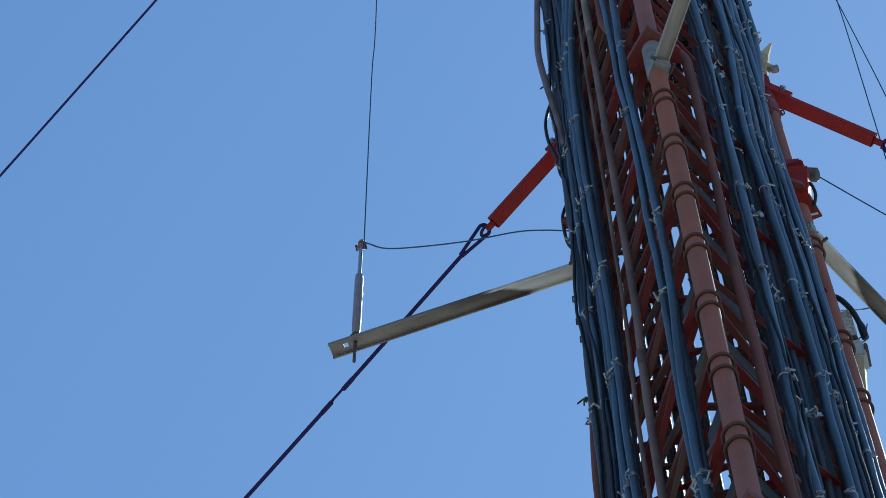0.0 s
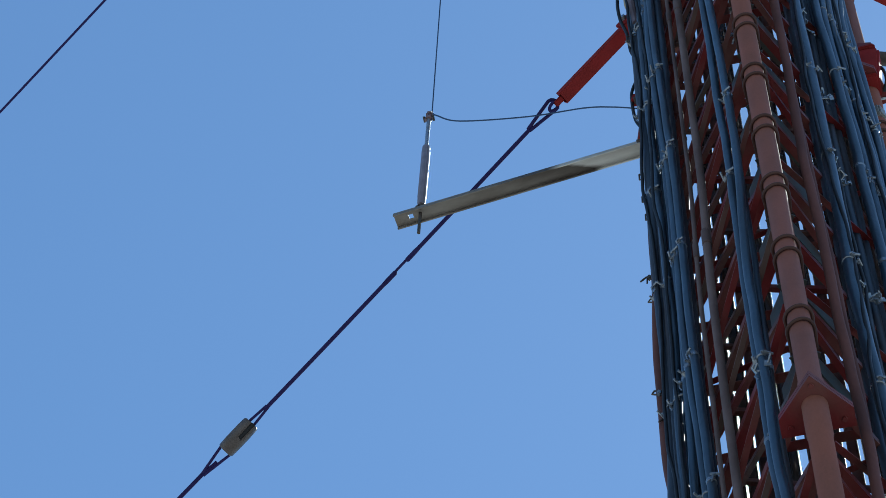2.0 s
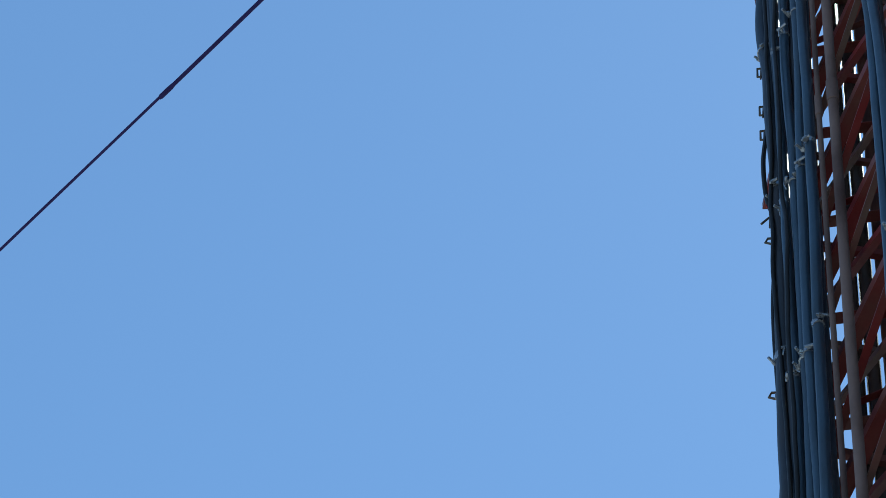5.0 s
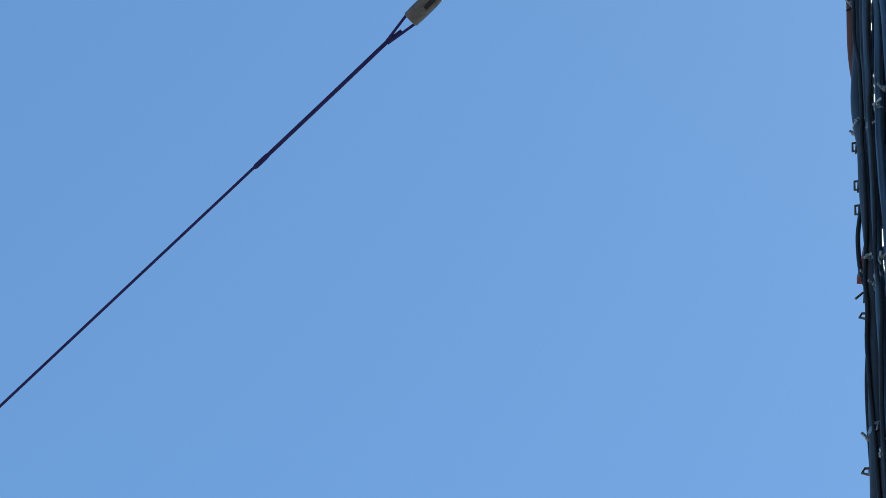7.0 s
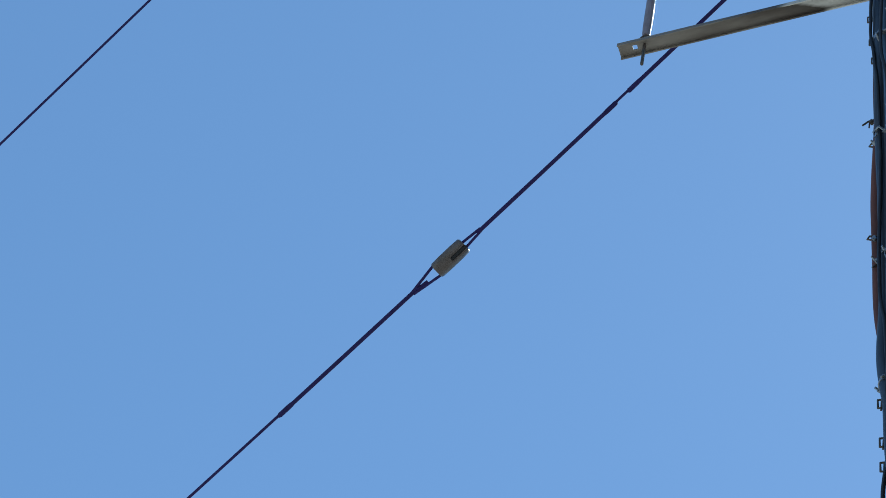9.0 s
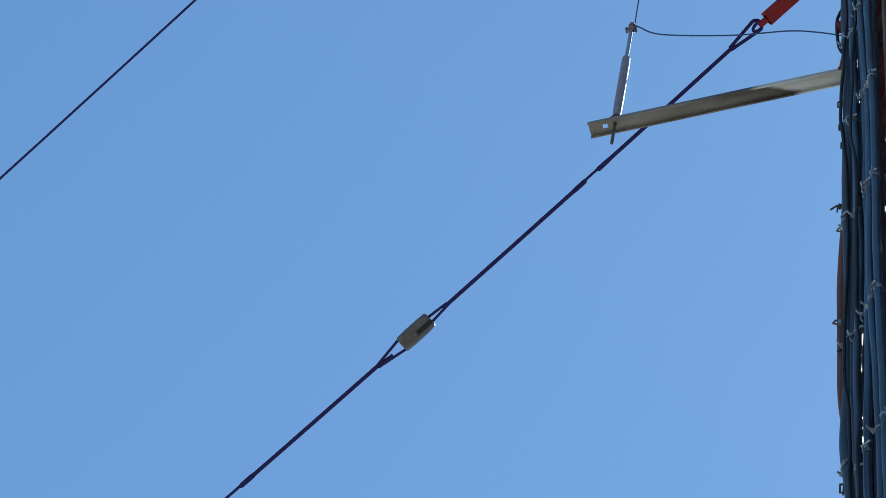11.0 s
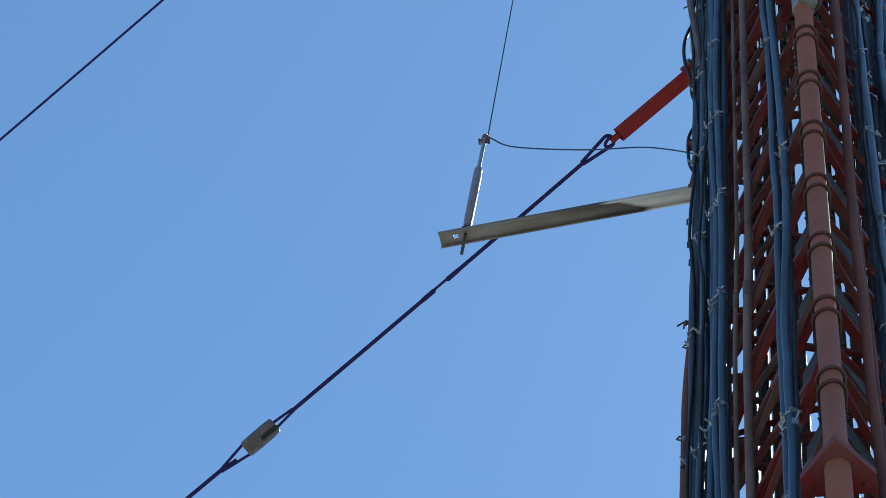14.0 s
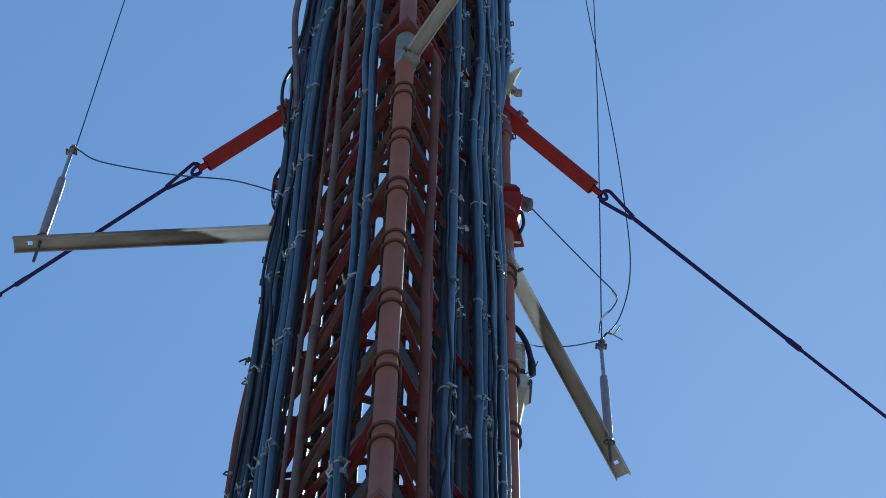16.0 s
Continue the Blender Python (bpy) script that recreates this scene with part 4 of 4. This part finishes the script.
knob = thing("post_insulator", "dark ribbed post insulator at the mast edge", "insulator", at=(-0.435, 4.25, 14.86))
prof = [(0.0, 0.010), (0.015, 0.022), (0.05, 0.029), (0.10, 0.029), (0.135, 0.022), (0.15, 0.019), (0.17, 0.022), (0.20, 0.028), (0.26, 0.028), (0.30, 0.021), (0.32, 0.010)]
part("body", tube([(-0.012 - 0.01 * z, 0, z) for z, r in prof], [r for z, r in prof], 16), BLACK_RUBBER, knob)
part("arm", tube([(-0.01, 0, 0.18), (0.05, 0.02, 0.17)], 0.014, 8), DARK_STEEL, knob)
wire("loop_cable", "thin black cable looping out from the mast", [(-0.39, 4.25, 14.72), (-0.407, 4.25, 14.681), (-0.447, 4.25, 14.63), (-0.454, 4.25, 14.44), (-0.427, 4.25, 14.307), (-0.39, 4.25, 14.1)], 0.0055, BLACK_RUBBER, "cable")
foot = thing("post_insulator", "small dark knob insulator on an arm's edge", "insulator", at=(0.325, 3.14, 11.36))
prof = [(-0.04, 0.01), (-0.03, 0.017), (0.0, 0.02), (0.02, 0.014), (0.05, 0.018), (0.06, 0.008)]
part("body", tube([(0.004, 0, z) for z, r in prof], [r for z, r in prof], 14), BLACK_RUBBER, foot)
part("bolt", tube([(-0.03, 0, 0.0), (0.0, 0, 0.0)], 0.008, 8), DARK_STEEL, foot)
for x, y, z in ((0.41, 4.3, 14.48), (0.405, 4.3, 13.75), (0.40, 4.3, 12.5)):
    c = cable_clip(x, y, z, 1)
    c.rotation_euler = (0, 0, math.pi)
for x, z in ((-0.067, 13.52), (0.049, 13.55)):
    rag = thing("cloth_scrap", "torn pale scrap caught in the lattice", "scrap", at=(x, 3.8, z))
    bm = bmesh.new()
    bmesh.ops.create_grid(bm, x_segments=8, y_segments=8, size=0.04)
    for v in bm.verts:
        q = v.co.copy()
        v.co = Vector((q.x * (1 + 0.5 * noise.noise(q * 40)), 0.02 * noise.noise(q * 30 + Vector((x * 50, 0, 0))), q.y * 2.2 * (1 + 0.4 * noise.noise(q * 55))))
    bmesh.ops.solidify(bm, geom=bm.faces[:], thickness=0.002)
    part("scrap", bm, BUFF, rag)
